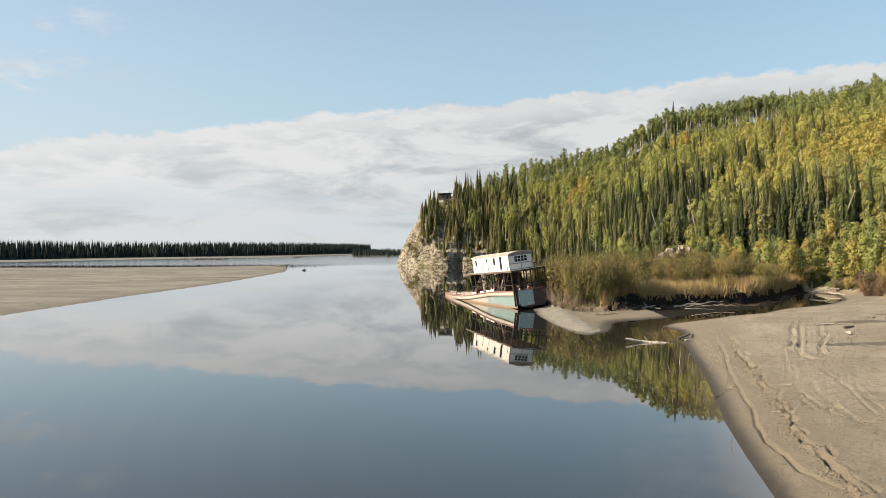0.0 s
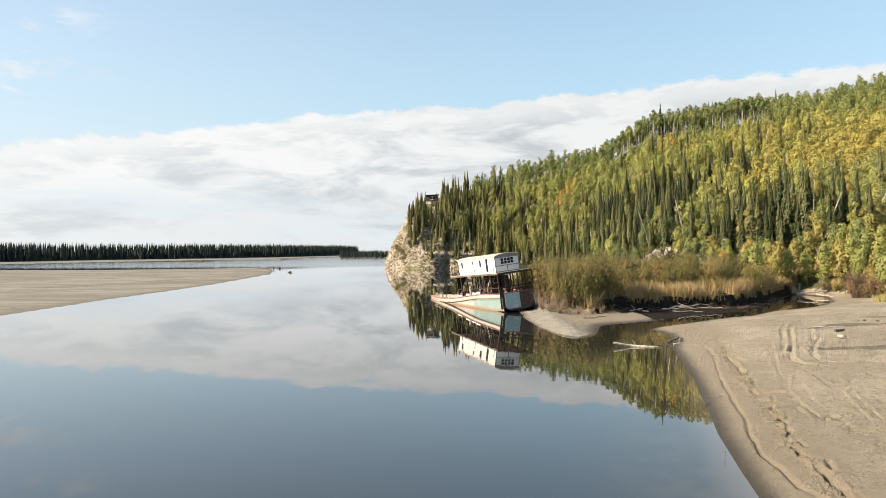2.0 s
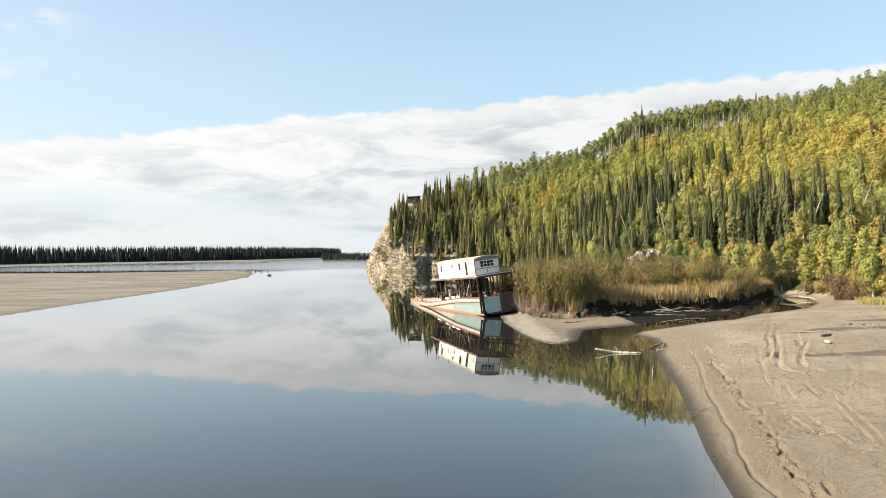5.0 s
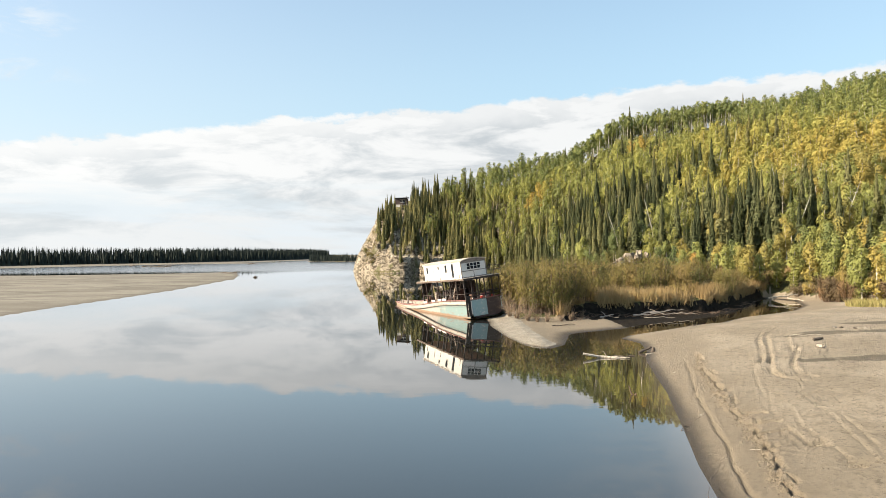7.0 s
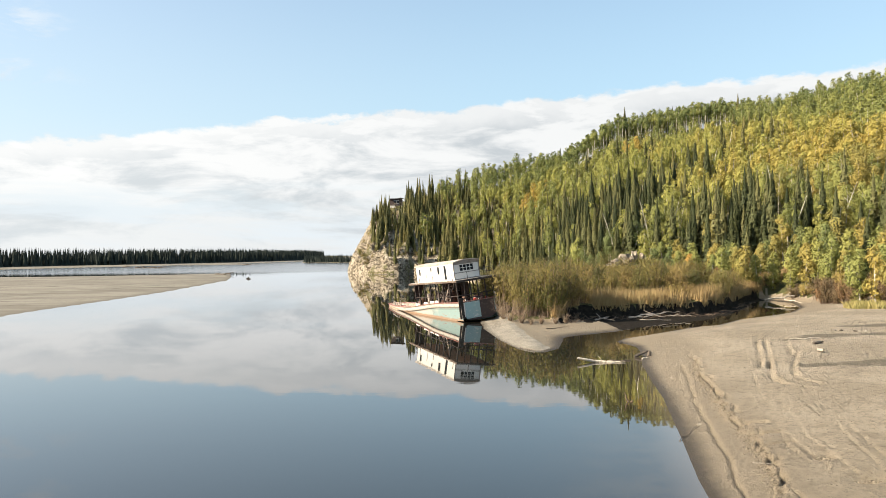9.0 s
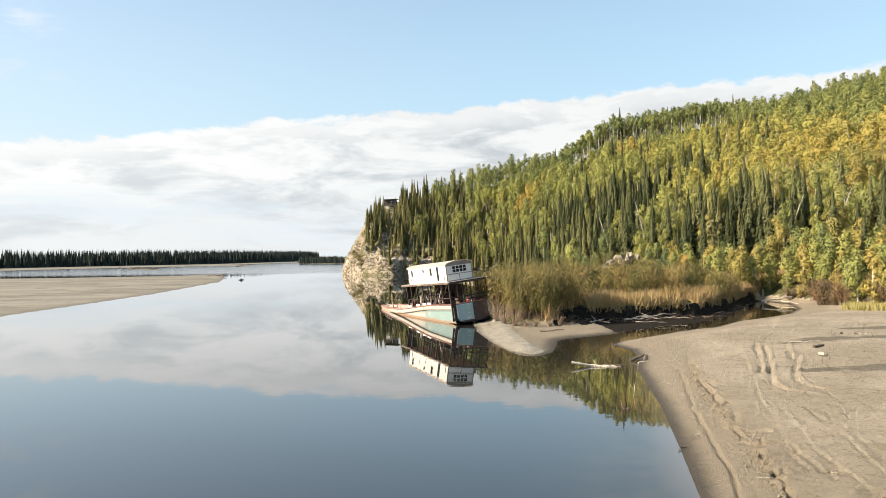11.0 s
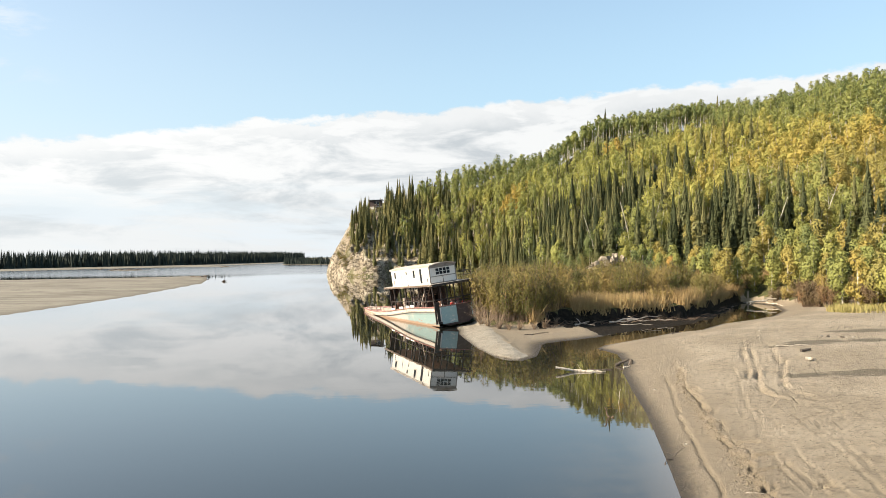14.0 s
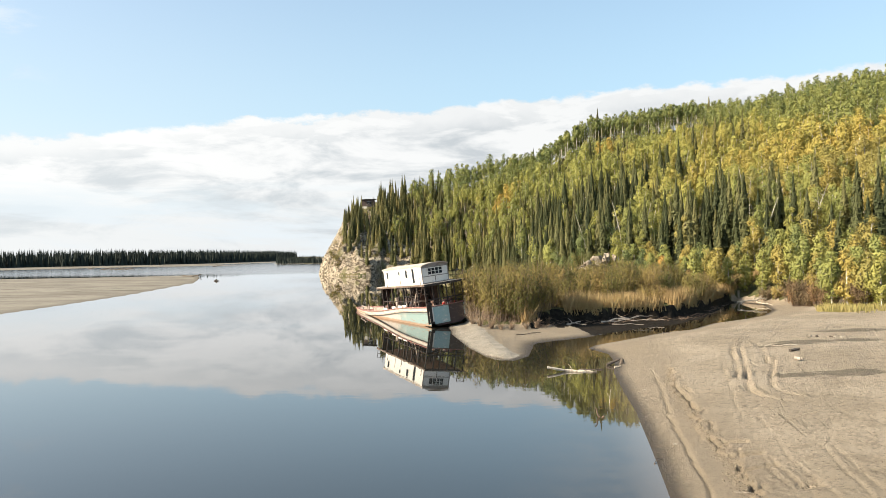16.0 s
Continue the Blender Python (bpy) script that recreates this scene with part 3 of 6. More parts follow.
def ground_height(x, y):
    x, y = np.asarray(x, float), np.asarray(y, float)
    d = signed(LAND_E, x, y)
    flat_side = along([(64, 119), (57, 113.5), (50, 103), (41.4, 89.9), (35.4, 85.3), (27, 80), (22, 76.4), (10, 60)], x, y)[1]
    beach = 1.55 * (1 - np.exp(-d / 7.5)) + (grain(x, y, 6.0) - 0.5) * 0.12 * np.clip(d / 3, 0, 1)
    # willow flat behind the channel: low mud shelf, then a bank up to the sod
    shelf = np.where(x > 25, 0.035, 0.10) * np.clip(d, 0, 3) + (0.6 + 0.95 * smooth01((x - 19) / 6)) * smooth01((bank_line(x, y) + 0.40) / (0.6 + 0.8 * (x < 19))) + (grain(x, y, 5.0) - 0.5) * 0.16
    spit = 0.20 * smooth01((3.6 - np.abs(along([(13.2, 66), (13.4, 78), (14.2, 88)], x, y)[0]) * 1.6) / 4.5)
    north = (flat_side < 0) & (y > 55) | (y > 130)
    land = np.where(north, shelf + spit, beach)
    hz, s, b, rocky = hill(x, y)
    knoll = 4.6 * np.exp(-(((x - 52) / 7.0) ** 2 + ((y - 162) / 6.0) ** 2))
    land = np.where(hz > 0, np.maximum(land, hz + np.minimum(land, 1.0)), land) + knoll
    z = np.where(d > 0, land, np.maximum(0.16 * d, -2.5))
    for poly, top, reach in ((BAR_W, 0.75, 40.0), (LAND_W, 0.9, 60.0), (ISLE, 1.3, 20.0), (SHOAL, 0.5, 8.0), (SHOAL_B, 0.3, 20.0)):
        e = signed(poly, x, y)
        z = np.where(e > -15, np.maximum(z, np.where(e > 0, top * (1 - np.exp(-e / reach)) + 0.02 + (grain(x, y, 30.0) - 0.5) * 0.15 * np.clip(e / 10, 0, 1), 0.06 * e)), z)
    # marks in the beach: slumped edge, drying crack, drag ruts
    near = (~north) & (d > 0) & (y < 90) & (np.hypot(x, y) < 100)
    if near.any():
        z = np.array(z)
        z[near] += beach_marks(x[near], y[near])
    return z


BANK_TOP = [(11.5, 99), (14.2, 90), (16.0, 85.3), (19.5, 84.6), (22.5, 90.0), (28.8, 91.2), (35.2, 93.0), (40.0, 94.0), (48.5, 103), (54.0, 111.0), (60.0, 119.5), (72, 128)]


def bank_line(x, y):
    """How far a place lies behind the edge of the willow flat."""
    k, side = along(BANK_TOP, x, y)
    return k * side


def build_ground():
    az = np.concatenate([np.arange(-44, -6, 0.9), np.arange(-6, 3, 0.15), np.arange(3, 9, 0.25), np.arange(9, 38, 0.14), np.arange(38, 46, 0.25), np.arange(46, 60, 1.0), np.arange(60, 316, 4.0)])
    r = np.concatenate([[0.5, 3, 6, 9, 12], 14 * 1.005 ** np.arange(0, 340), 14 * 1.005 ** 340 * 1.014 ** np.arange(1, 145), 14 * 1.005 ** 340 * 1.014 ** 144 * 1.03 ** np.arange(1, 100)])
    r = np.unique(np.concatenate([r[(r < 14.5) | ((r > 68) & (r < 276)) | (r > 352)], np.arange(15, 20, 0.5), np.arange(20, 42, 0.115), np.arange(42, 68, 0.17), np.arange(276, 352, 0.9)]))
    r = r[r < 4700]
    a, rr = np.meshgrid(np.radians(az), r)
    x, y = 1.5 + rr * np.sin(a), 4.0 + rr * np.cos(a)
    z = ground_height(x, y)
    na, nr = len(az), len(r)
    verts = np.stack([x, y, z], -1).reshape(-1, 3)
    i, j = np.meshgrid(np.arange(nr - 1), np.arange(na), indexing="ij")
    j2 = (j + 1) % na
    faces = np.stack([i * na + j, i * na + j2, (i + 1) * na + j2, (i + 1) * na + j], -1).reshape(-1, 4)[:, ::-1]
    c = verts[faces].mean(1)
    hz, s, b, rocky = hill(c[:, 0], c[:, 1])
    kind = np.zeros(len(c), int)
    sod = (bank_line(c[:, 0], c[:, 1]) > 0.1) & (c[:, 1] > 80) & (signed(LAND_E, c[:, 0], c[:, 1]) > 0)
    kind[sod | ((hz > 0.6) & (c[:, 1] > 60))] = 2
    n = np.cross(verts[faces[:, 1]] - verts[faces[:, 0]], verts[faces[:, 2]] - verts[faces[:, 0]])
    n = n / np.maximum(np.linalg.norm(n, axis=1, keepdims=True), 1e-9)
    bare = (b < 9) & (hz > 0) & (s < 1.04) & ((np.abs(n[:, 2]) < 0.86) | (c[:, 2] < 9))
    bare = bare | ((b < -0.8) & (hz > 0))
    scar = np.hypot(c[:, 0] - 51.4, c[:, 1] - 158) < 6.5
    kind[bare | scar] = 3
    ridge = along([(12.6, 66), (12.3, 74), (12.6, 82), (13.2, 90)], c[:, 0], c[:, 1])[0]
    kind[(ridge < 1.5 + 0.7 * grain(c[:, 0], c[:, 1], 2.0, 2)) & (c[:, 1] > 63) & (c[:, 2] > 0.02)] = 4
    shore_k = bank_line(c[:, 0], c[:, 1])
    # bank face and shelf: dark wet soil with the shrubs' and bank's shade painted in
    kind[(shore_k > np.where(c[:, 0] > 25, -12.0, -1.2)) & (along([(64, 119), (57, 113.5), (50, 103), (41.4, 89.9), (35.4, 85.3), (27, 80), (22, 76.4), (10, 60)], c[:, 0], c[:, 1])[1] < 0) & (shore_k < 0.5) & (c[:, 0] > 20) & (c[:, 0] < 62) & (c[:, 1] > 77) & (c[:, 1] < 122)] = 5
    kind[(shore_k > -3.4 - 1.8 * smooth01((c[:, 0] - 24) / 5) - grain(c[:, 0], c[:, 1], 3.0, 2)) & (shore_k < 0.3) & (c[:, 0] > 23) & (c[:, 0] < 56)] = 5
    kind[(c[:, 0] < -40) & (c[:, 1] < 560)] = 1
    far = (c[:, 1] > 560) & (c[:, 0] < 500) & (c[:, 2] < 1.0)
    kind[far] = 1
    kind[(signed(LAND_W, c[:, 0], c[:, 1]) > 85) | (signed(ISLE, c[:, 0], c[:, 1]) > 12)] = 2
    ob = new("ground", mesh_of("ground", verts, faces, [MUD, BAR, SOIL, ROCK, GRAVEL, SHADED_PEAT], kind, smooth=True))
    tagged(ob, "grey-tan river mud beach, sand bar, rocky bluff and forest soil", "ground", kind="structure")
    return ob


build_ground()


def build_water():
    ring = [(4700 * math.cos(a), 4700 * math.sin(a), 0.0) for a in np.linspace(0, 2 * math.pi, 96, endpoint=False)]
    ob = new("water", mesh_of("water", [(0, 0, 0)] + ring, [(0, i + 1, (i + 1) % 96 + 1) for i in range(96)], [WATER]))
    tagged(ob, "calm silty river water mirroring sky and hill", "water", kind="structure")


build_water()


# ---- plants: kinds of tree as arrays, set singly near by and joined into woods far off ----
RNG = np.random.RandomState(11)


class Tris:
    """Triangles gathered into one array."""
    def __init__(self):
        self.rows = []

    def add(self, *corners):
        self.rows.append(np.asarray(corners, float))

    def array(self):
        return np.array(self.rows).reshape(-1, 3, 3)


def bar_tris(points, radii, sides=4):
    v, f = tube(points, radii, sides)
    out = []
    for q in f:
        for k in range(1, len(q) - 1):
            out.append((v[q[0]], v[q[k]], v[q[k + 1]]))
    return np.array(out)


def spruce_kind(h, rmax, boughs, rng, broad=1.0):
    """Drooping boughs set spirally up the trunk, each a ridge with two flanks and a hanging curtain."""
    crown = Tris()
    for i in range(boughs):
        f = (i + rng.uniform(0, 1)) / boughs
        z = h * (0.06 + 0.93 * f ** 1.08)
        rad = rmax * (1 - f) ** 0.95 * (0.7 if f < 0.06 else 1) * (0.9 + 0.1 * math.sin(9 * f + h)) + 0.12
        rr = rad * rng.uniform(0.45, 1.22)
        a = 2.39996 * i + rng.uniform(-0.35, 0.35)
        drop = rr * rng.uniform(0.35, 0.75)
        d, s = np.array((math.cos(a), math.sin(a), 0)), np.array((-math.sin(a), math.cos(a), 0))
        o = np.array((0, 0, z))
        tip = o + d * rr + (0, 0, -drop)
        mid = o + d * rr * 0.6 + (0, 0, -drop * 0.30)
        wid = s * (rr * 0.40 + 0.14) * broad
        low = np.array((0, 0, -0.35 * drop - 0.1))
        crown.add(o, mid + wid + low, tip)
        crown.add(o, tip, mid - wid + low)
        hang = tip * (0.82, 0.82, 1.0) - (0, 0, (0.30 + 0.40 * rr) * rng.uniform(0.6, 1.5))
        crown.add(mid + wid * 0.85, mid - wid * 0.85, hang)
    crown.add((0, 0, h * 1.04), (0.10, 0, h * 0.93), (-0.05, 0.1, h * 0.93))
    crown.add((0, 0, h * 1.04), (-0.05, 0.1, h * 0.93), (-0.05, -0.1, h * 0.93))
    return crown.array(), bar_tris([(0, 0, -0.4), (0, 0, h * 0.5), (0, 0, h * 0.97)], [0.05 + 0.011 * h, 0.03 + 0.007 * h, 0.02], 5)


def spire_kind(h, rad, rng):
    """A far spruce: ragged stacked cones."""
    out = Tris()
    for lo, hi, f in ((-0.06, 0.45, 1.5), (0.16, 0.66, 1.0), (0.42, 0.86, 0.6), (0.66, 1.0, 0.3)):
        n = 6
        ring = [(rad * f * rng.uniform(0.7, 1.2) * math.cos(6.283 * k / n), rad * f * rng.uniform(0.7, 1.2) * math.sin(6.283 * k / n), h * (lo + rng.uniform(-0.03, 0.04))) for k in range(n)]
        for k in range(n):
            out.add(ring[k], ring[(k + 1) % n], (0, 0, h * hi))
    return out.array()


def scatter_leaves(centres, sizes, count, leaf, rng, slim=0.65, upright=0.0, loose=0.3):
    """Small leaf sprays over the outside of lumps, facing out of the lump and of the whole crown."""
    which = rng.choice(len(centres), count, p=sizes ** 2 / (sizes ** 2).sum())
    v = rng.normal(size=(count, 3))
    v /= np.linalg.norm(v, axis=1, keepdims=True)
    p = centres[which] + v * sizes[which][:, None] * rng.uniform(0.62, 1.06, (count, 1)) * (1, 1, 0.9)
    out = p - centres.mean(0)
    out /= np.abs(out).max(0)
    n = v * 0.55 + out * (1.1, 1.1, 0.7) + rng.normal(size=(count, 3)) * loose + (0, 0, 0.15)
    n /= np.linalg.norm(n, axis=1, keepdims=True)
    a = rng.normal(size=(count, 3)) + (0, 0, upright)
    a -= n * (a * n).sum(1, keepdims=True)
    a /= np.linalg.norm(a, axis=1, keepdims=True)
    b = np.cross(n, a)
    s = leaf * rng.uniform(0.6, 1.35, (count, 1))
    base = p - a * s * 0.6 - n * s * 0.2
    return np.stack([p + a * s * 1.2, base + b * s * slim, base - b * s * slim], 1)


def aspen_kind(h, rad, count, leaf, rng, base=0.38):
    lean = rng.uniform(-0.05, 0.05, 2) * h
    at = lambda f: np.array((lean[0] * f * f, lean[1] * f * f, h * f))
    wood = [bar_tris([at(0) - (0, 0, 0.4), at(0.35), at(0.7), at(0.98)], [0.05 + 0.008 * h, 0.04 + 0.006 * h, 0.03 + 0.004 * h, 0.02], 5)]
    centres, sizes = [], []
    for i in range(11):
        f = base + (1 - base) * (i + rng.uniform(0, 0.8)) / 11
        t = (f - base) / (1 - base)
        env = rad * (0.45 + 1.1 * t * (1 - t) * 2 - 0.25 * t)
        a = rng.uniform(0, 7)
        c = at(f) + np.array((math.cos(a), math.sin(a), 0.25)) * env * rng.uniform(0.3, 0.75)
        if f < 0.93:
            wood.append(bar_tris([at(f - 0.07), (at(f - 0.07) + c) / 2 + (0, 0, 0.1), c], [0.05, 0.035, 0.012], 3))
        centres.append(c)
        sizes.append(env * rng.uniform(0.5, 0.8))
    centres.append(at(0.97))
    sizes.append(rad * 0.38)
    centres, sizes = np.array(centres), np.array(sizes)
    return scatter_leaves(centres, sizes, count, leaf, rng, 0.72), np.concatenate(wood)


def willow_kind(h, rad, stems, count, leaf, rng):
    wood, centres, sizes = [], [], []
    for i in range(stems):
        a, out = rng.uniform(0, 7), rng.uniform(0.15, 1.0) * rad
        hh = h * rng.uniform(0.65, 1.05) * (1 - 0.22 * out / rad)
        d = np.array((math.cos(a), math.sin(a), 0))
        p = [d * out * 0.25 + (0, 0, -0.3), d * out * 0.55 + (0, 0, hh * 0.5), d * out + (0, 0, hh)]
        wood.append(bar_tris(p, [0.035, 0.022, 0.006], 3))
        for f in (0.30, 0.45, 0.60, 0.75, 0.9):
            c = d * out * (0.3 + 0.7 * f) + (rng.uniform(-.25, .25), rng.uniform(-.25, .25), hh * f)
            centres.append(c)
            sizes.append(rng.uniform(0.28, 0.55))
    return scatter_leaves(np.array(centres), np.array(sizes), count, leaf, rng, 0.36, 2.0, 0.4), np.concatenate(wood)


def tri_mesh(name, tris, mat, tint=None):
    n = len(tris)
    return mesh_of(name, tris.reshape(-1, 3), np.arange(3 * n).reshape(-1, 3), [mat], tint=tint)


def placed(tris, x, y, z, turn, size):
    c, s = math.cos(turn), math.sin(turn)
    m = np.array(((c, s, 0), (-s, c, 0), (0, 0, 1))) * size
    return tris @ m + (x, y, z)


def tree_thing(name, leaves, wood, leaf_mat, wood_mat, label, category, group, crown_name="crown", wood_name="trunk"):
    root = new(name)
    root.empty_display_size = 0.5
    tagged(root, label, category, group)
    attach(new(wood_name, tri_mesh(wood_name, wood, wood_mat)), root)
    attach(new(crown_name, tri_mesh(crown_name, leaves, leaf_mat)), root)
    return root


def set_out(first, spots):
    """First thing at the first spot, copies at the others. Spots: x, y, z, turn, size."""
    for i, (x, y, z, turn, size) in enumerate(spots):
        m = pose(x, y, z - 0.05, 0, 0, math.degrees(turn)) @ Matrix.Diagonal((size, size, size, 1))
        if i == 0:
            first.matrix_basis = m
        else:
            other = copy_thing(first, pose(x, y, z - 0.05, 0, 0, math.degrees(turn)))
            other.scale = (size, size, size)


SPRUCES = [spruce_kind(h, r, n, RNG) for h, r, n in ((13, 2.1, 140), (11.5, 1.9, 124), (15, 2.3, 155), (9.5, 1.9, 110), (12.5, 1.6, 120), (7.5, 1.7, 92))]
SPRUCES_NEAR = [spruce_kind(h, r, 2 * n, RNG, 0.62) for h, r, n in ((13, 2.2, 140), (11.5, 1.9, 124), (15, 2.4, 155), (9.5, 2.0, 110), (12.5, 1.6, 120), (7.5, 1.7, 92))]
ASPENS = [aspen_kind(h, r, int(c * 1.75), 0.25, RNG, b) for h, r, c, b in ((12.5, 2.3, 390, 0.30), (11, 2.1, 350, 0.26), (13.5, 2.3, 400, 0.34), (9.5, 2.1, 320, 0.2), (12, 1.9, 340, 0.32), (6.5, 1.9, 270, 0.08),
                                                              (13.5, 2.2, 320, 0.52), (12.5, 2.0, 300, 0.50))]
ASPENS_NEAR = [aspen_kind(h, r, int(c * 2.0), 0.165, RNG, b) for h, r, c, b in ((12.5, 2.3, 880, 0.30), (11, 2.1, 800, 0.26), (13.5, 2.3, 920, 0.34), (9.5, 2.1, 720, 0.2), (12, 1.9, 780, 0.32), (6.5, 1.9, 580, 0.06))]
WILLOWS = [willow_kind(h, r, s, int(c * 2.3), 0.116, RNG) for h, r, s, c in ((5.8, 1.8, 22, 820), (5.2, 1.7, 20, 760), (6.3, 1.7, 20, 840), (4.2, 1.6, 18, 640), (5.4, 1.5, 18, 720), (2.6, 1.3, 16, 420))]


def hill_spots():
    """Where trees stand on the hill: x, y, z, s, bearing, kind and hue."""
    out = []
    for i in range(9000):
        b = RNG.uniform(-4.2, 41.0)
        u = RNG.uniform(0, 1)
        foot, crest = np.interp(b, HILL_AT, HILL_FOOT), np.interp(b, HILL_AT, HILL_CREST)
        s = -0.02 + 1.08 * u
        r = foot + s * (crest - foot)
        if RNG.uniform() > 0.42 + 0.58 * r * (crest - foot) / (390 * 260):
            continue
        x, y = HUB[0] + r * math.sin(math.radians(b)), HUB[1] + r * math.cos(math.radians(b))
        out.append((x, y, s, b, r))
    # closed rows behind the crest
    for i in range(420):
        b, s = RNG.uniform(13.5, 28), RNG.uniform(0.96, 1.12)
        foot, crest = np.interp(b, HILL_AT, HILL_FOOT), np.interp(b, HILL_AT, HILL_CREST)
        r = foot + s * (crest - foot)
        out.append((HUB[0] + r * math.sin(math.radians(b)), HUB[1] + r * math.cos(math.radians(b)), s, b, r))
    x, y, s, b, r = np.array(out).T
    z = ground_height(x, y)
    keep = []
    taken = {}
    for i in range(len(x)):
        if z[i] < 0.7 or (b[i] < 2.0 and z[i] < (2.5 + 5 * LATTICE[i % 256, 3] if b[i] < -0.8 else 1.2 + 2 * LATTICE[i % 256, 3])) or (16.4 < b[i] < 19.6 and r[i] < 176):
            continue
        if b[i] < -0.3 and RNG.uniform() < (1.0 if b[i] < -2.3 else 0.85 if z[i] < 12 else 0.15):
            continue
        if -0.3 <= b[i] < 3.5 and z[i] < 11 and RNG.uniform() < 0.78:
            continue
        if -0.85 < b[i] < 0.4 and z[i] > 21 and r[i] < 350:
            continue
        # open glade below the tall stand on the crest
        if 14.5 < b[i] < 26 and 0.72 < s[i] < 0.885 and RNG.uniform() < 0.8:
            continue
        gap = 2.3 if b[i] < 7 else 2.7 if b[i] < 14 else 3.4
        cell = (int(x[i] / gap), int(y[i] / gap))
        if cell in taken:
            continue
        taken[cell] = True
        keep.append(i)
    return [(x[i], y[i], z[i], s[i], b[i], r[i]) for i in keep]


def plant_hill():
    spruce_near, aspen_near = {}, {}
    wood = {"spruce": [[], [], []], "aspen": [[], [], []]}
    spots = sorted(hill_spots(), key=lambda p: p[5])
    count = {"spruce": 0, "aspen": 0}
    for x, y, z, s, b, r in spots:
        patch = grain(x, y, 26.0, 3)
        # spruce along the river face and the lower slope, aspen above
        want = 0.05 + 0.85 * smooth01((0.46 - 0.13 * smooth01((b - 18) / 6) - s) / 0.14) * smooth01((s - 0.02) / 0.08) + (0.5 - patch) * 0.9 * (s < 0.6)
        if b < 13:
            want = 0.92 - 0.8 * smooth01((s - 0.40) / 0.3) * smooth01((b - 4) / 4) + (0.5 - patch) * 0.7
        if b > 14:
            want -= 0.16 + 0.55 * smooth01((b - 27.5) / 3) + 0.14 * smooth01((20 - b) / 2)
        if s < 0.06 and b > 16:
            want = 0.25
        want -= 0.28 * smooth01((b - 8) / 2) * smooth01((18.5 - b) / 2) * smooth01((s - 0.12) / 0.1)
        if b > 13:
            want += (0.5 - grain(x + 300, y, 21.0, 2)) * 1.9
        conifer = RNG.uniform() < want
        turn, size = RNG.uniform(0, 6.28), RNG.uniform(0.72, 1.12)
        kind = RNG.randint(0, 5)
        if conifer and b > 13:
            kind, size = (0, 2, 3, 0, 2)[kind], size * 1.08
        gold = smooth01((b - 17) / 9) * np.exp(-((s - 0.40) / 0.26) ** 2)
        hue = 0.25 + 0.30 * gold * (0.45 + 1.0 * grain(x, y, 18.0, 2)) + RNG.normal() * 0.08 + 0.10 * smooth01((b - 30) / 6) * (s < 0.5)
        for ox, oy, rad in ((59, 294, 6.5), (148, 260, 5.0), (95, 284, 5.0)):
            if math.hypot(x - ox, y - oy) < rad:
                hue, conifer = 0.86, False
        if s > 0.70 - 0.16 * smooth01((b - 27) / 5):
            hue = 0.04 + RNG.normal() * 0.05 + 0.14 * patch + 0.3 * max(0.8 - s, 0)
        hue = min(max(hue, 0.0), 1.0)
        if s < 0.10 and b > 22:
            conifer = conifer and s > 0.05
            hue = min(max(0.47 + RNG.normal() * 0.15, 0.1), 0.9)
            kind = 5 if s < 0.06 else 3 + 2 * RNG.randint(2)
        elif s < 0.05 and b > 15 and not conifer:
            kind, size = 5, size * 0.9
        if b < 12 and conifer:
            size = RNG.uniform(0.5, 1.0)
        if 0.72 < s < 0.885 and 14.5 < b < 26:
            kind, conifer, size = 5, False, 0.6
        if 0.885 < s < 0.955 and 14 < b < 26.5:
            kind, conifer, size = 6 + RNG.randint(2), False, RNG.uniform(0.9, 1.05)
        name = "spruce" if conifer else "aspen"
        if count[name] < 250 and r < 330 and kind < 6:
            count[name] += 1
            if conifer:
                spruce_near.setdefault(kind, []).append((x, y, z, turn, size))
            else:
                mat = 0 if hue < 0.27 else 1 if hue < 0.5 else 2 if hue < 0.8 else 3
                aspen_near.setdefault((kind, mat), []).append((x, y, z, turn, size))
            continue
        leaves, trunk = (SPRUCES if conifer else ASPENS)[kind]
        rows = wood[name]
        rows[0].append(placed(leaves, x, y, z, turn, size))
        rows[1].append(placed(trunk[:36], x, y, z, turn, size))
        rows[2].append(np.full(len(leaves), hue if not conifer else RNG.uniform(0.1, 0.9)))
    for b, r, size in ((30.7, 150, 1.12), (28.4, 141, 1.0), (28.9, 146, 1.15), (25.0, 158, 1.1), (24.4, 152, 0.95), (33.2, 134, 1.0), (21.8, 168, 1.05), (20.6, 166, 0.9)):
        x, y = HUB[0] + r * math.sin(math.radians(b)), HUB[1] + r * math.cos(math.radians(b))
        spruce_near.setdefault(2 if size > 1 else 0, []).append((x, y, float(ground_height(np.array([x]), np.array([y]))[0]), b, size))
    words = {0: "tall dark green spruce on the bluff", 1: "narrow dark green spruce on the hillside", 2: "very tall slim spruce on the hillside",
             3: "short full spruce on the hillside", 4: "slender spire-shaped spruce on the hillside", 5: "young spruce at the foot of the hill"}
    for kind, rows in spruce_near.items():
        leaves, trunk = SPRUCES_NEAR[kind]
        set_out(tree_thing("spruce_tree", leaves, trunk, SPRUCE, SPRUCE_BARK, words[kind], "tree", "spruces on the hill"), rows)
    hues = ("green aspen with a pale trunk on the hillside", "lime green aspen turning in autumn on the hillside",
            "golden yellow autumn aspen with pale trunk", "orange autumn aspen standing among spruces")
    for (kind, mat), rows in aspen_near.items():
        leaves, trunk = ASPENS_NEAR[kind]
        set_out(tree_thing("aspen_tree", leaves, trunk, ASPEN_KINDS[mat], ASPEN_BARK, hues[mat], "tree", "aspens on the hill"), rows)
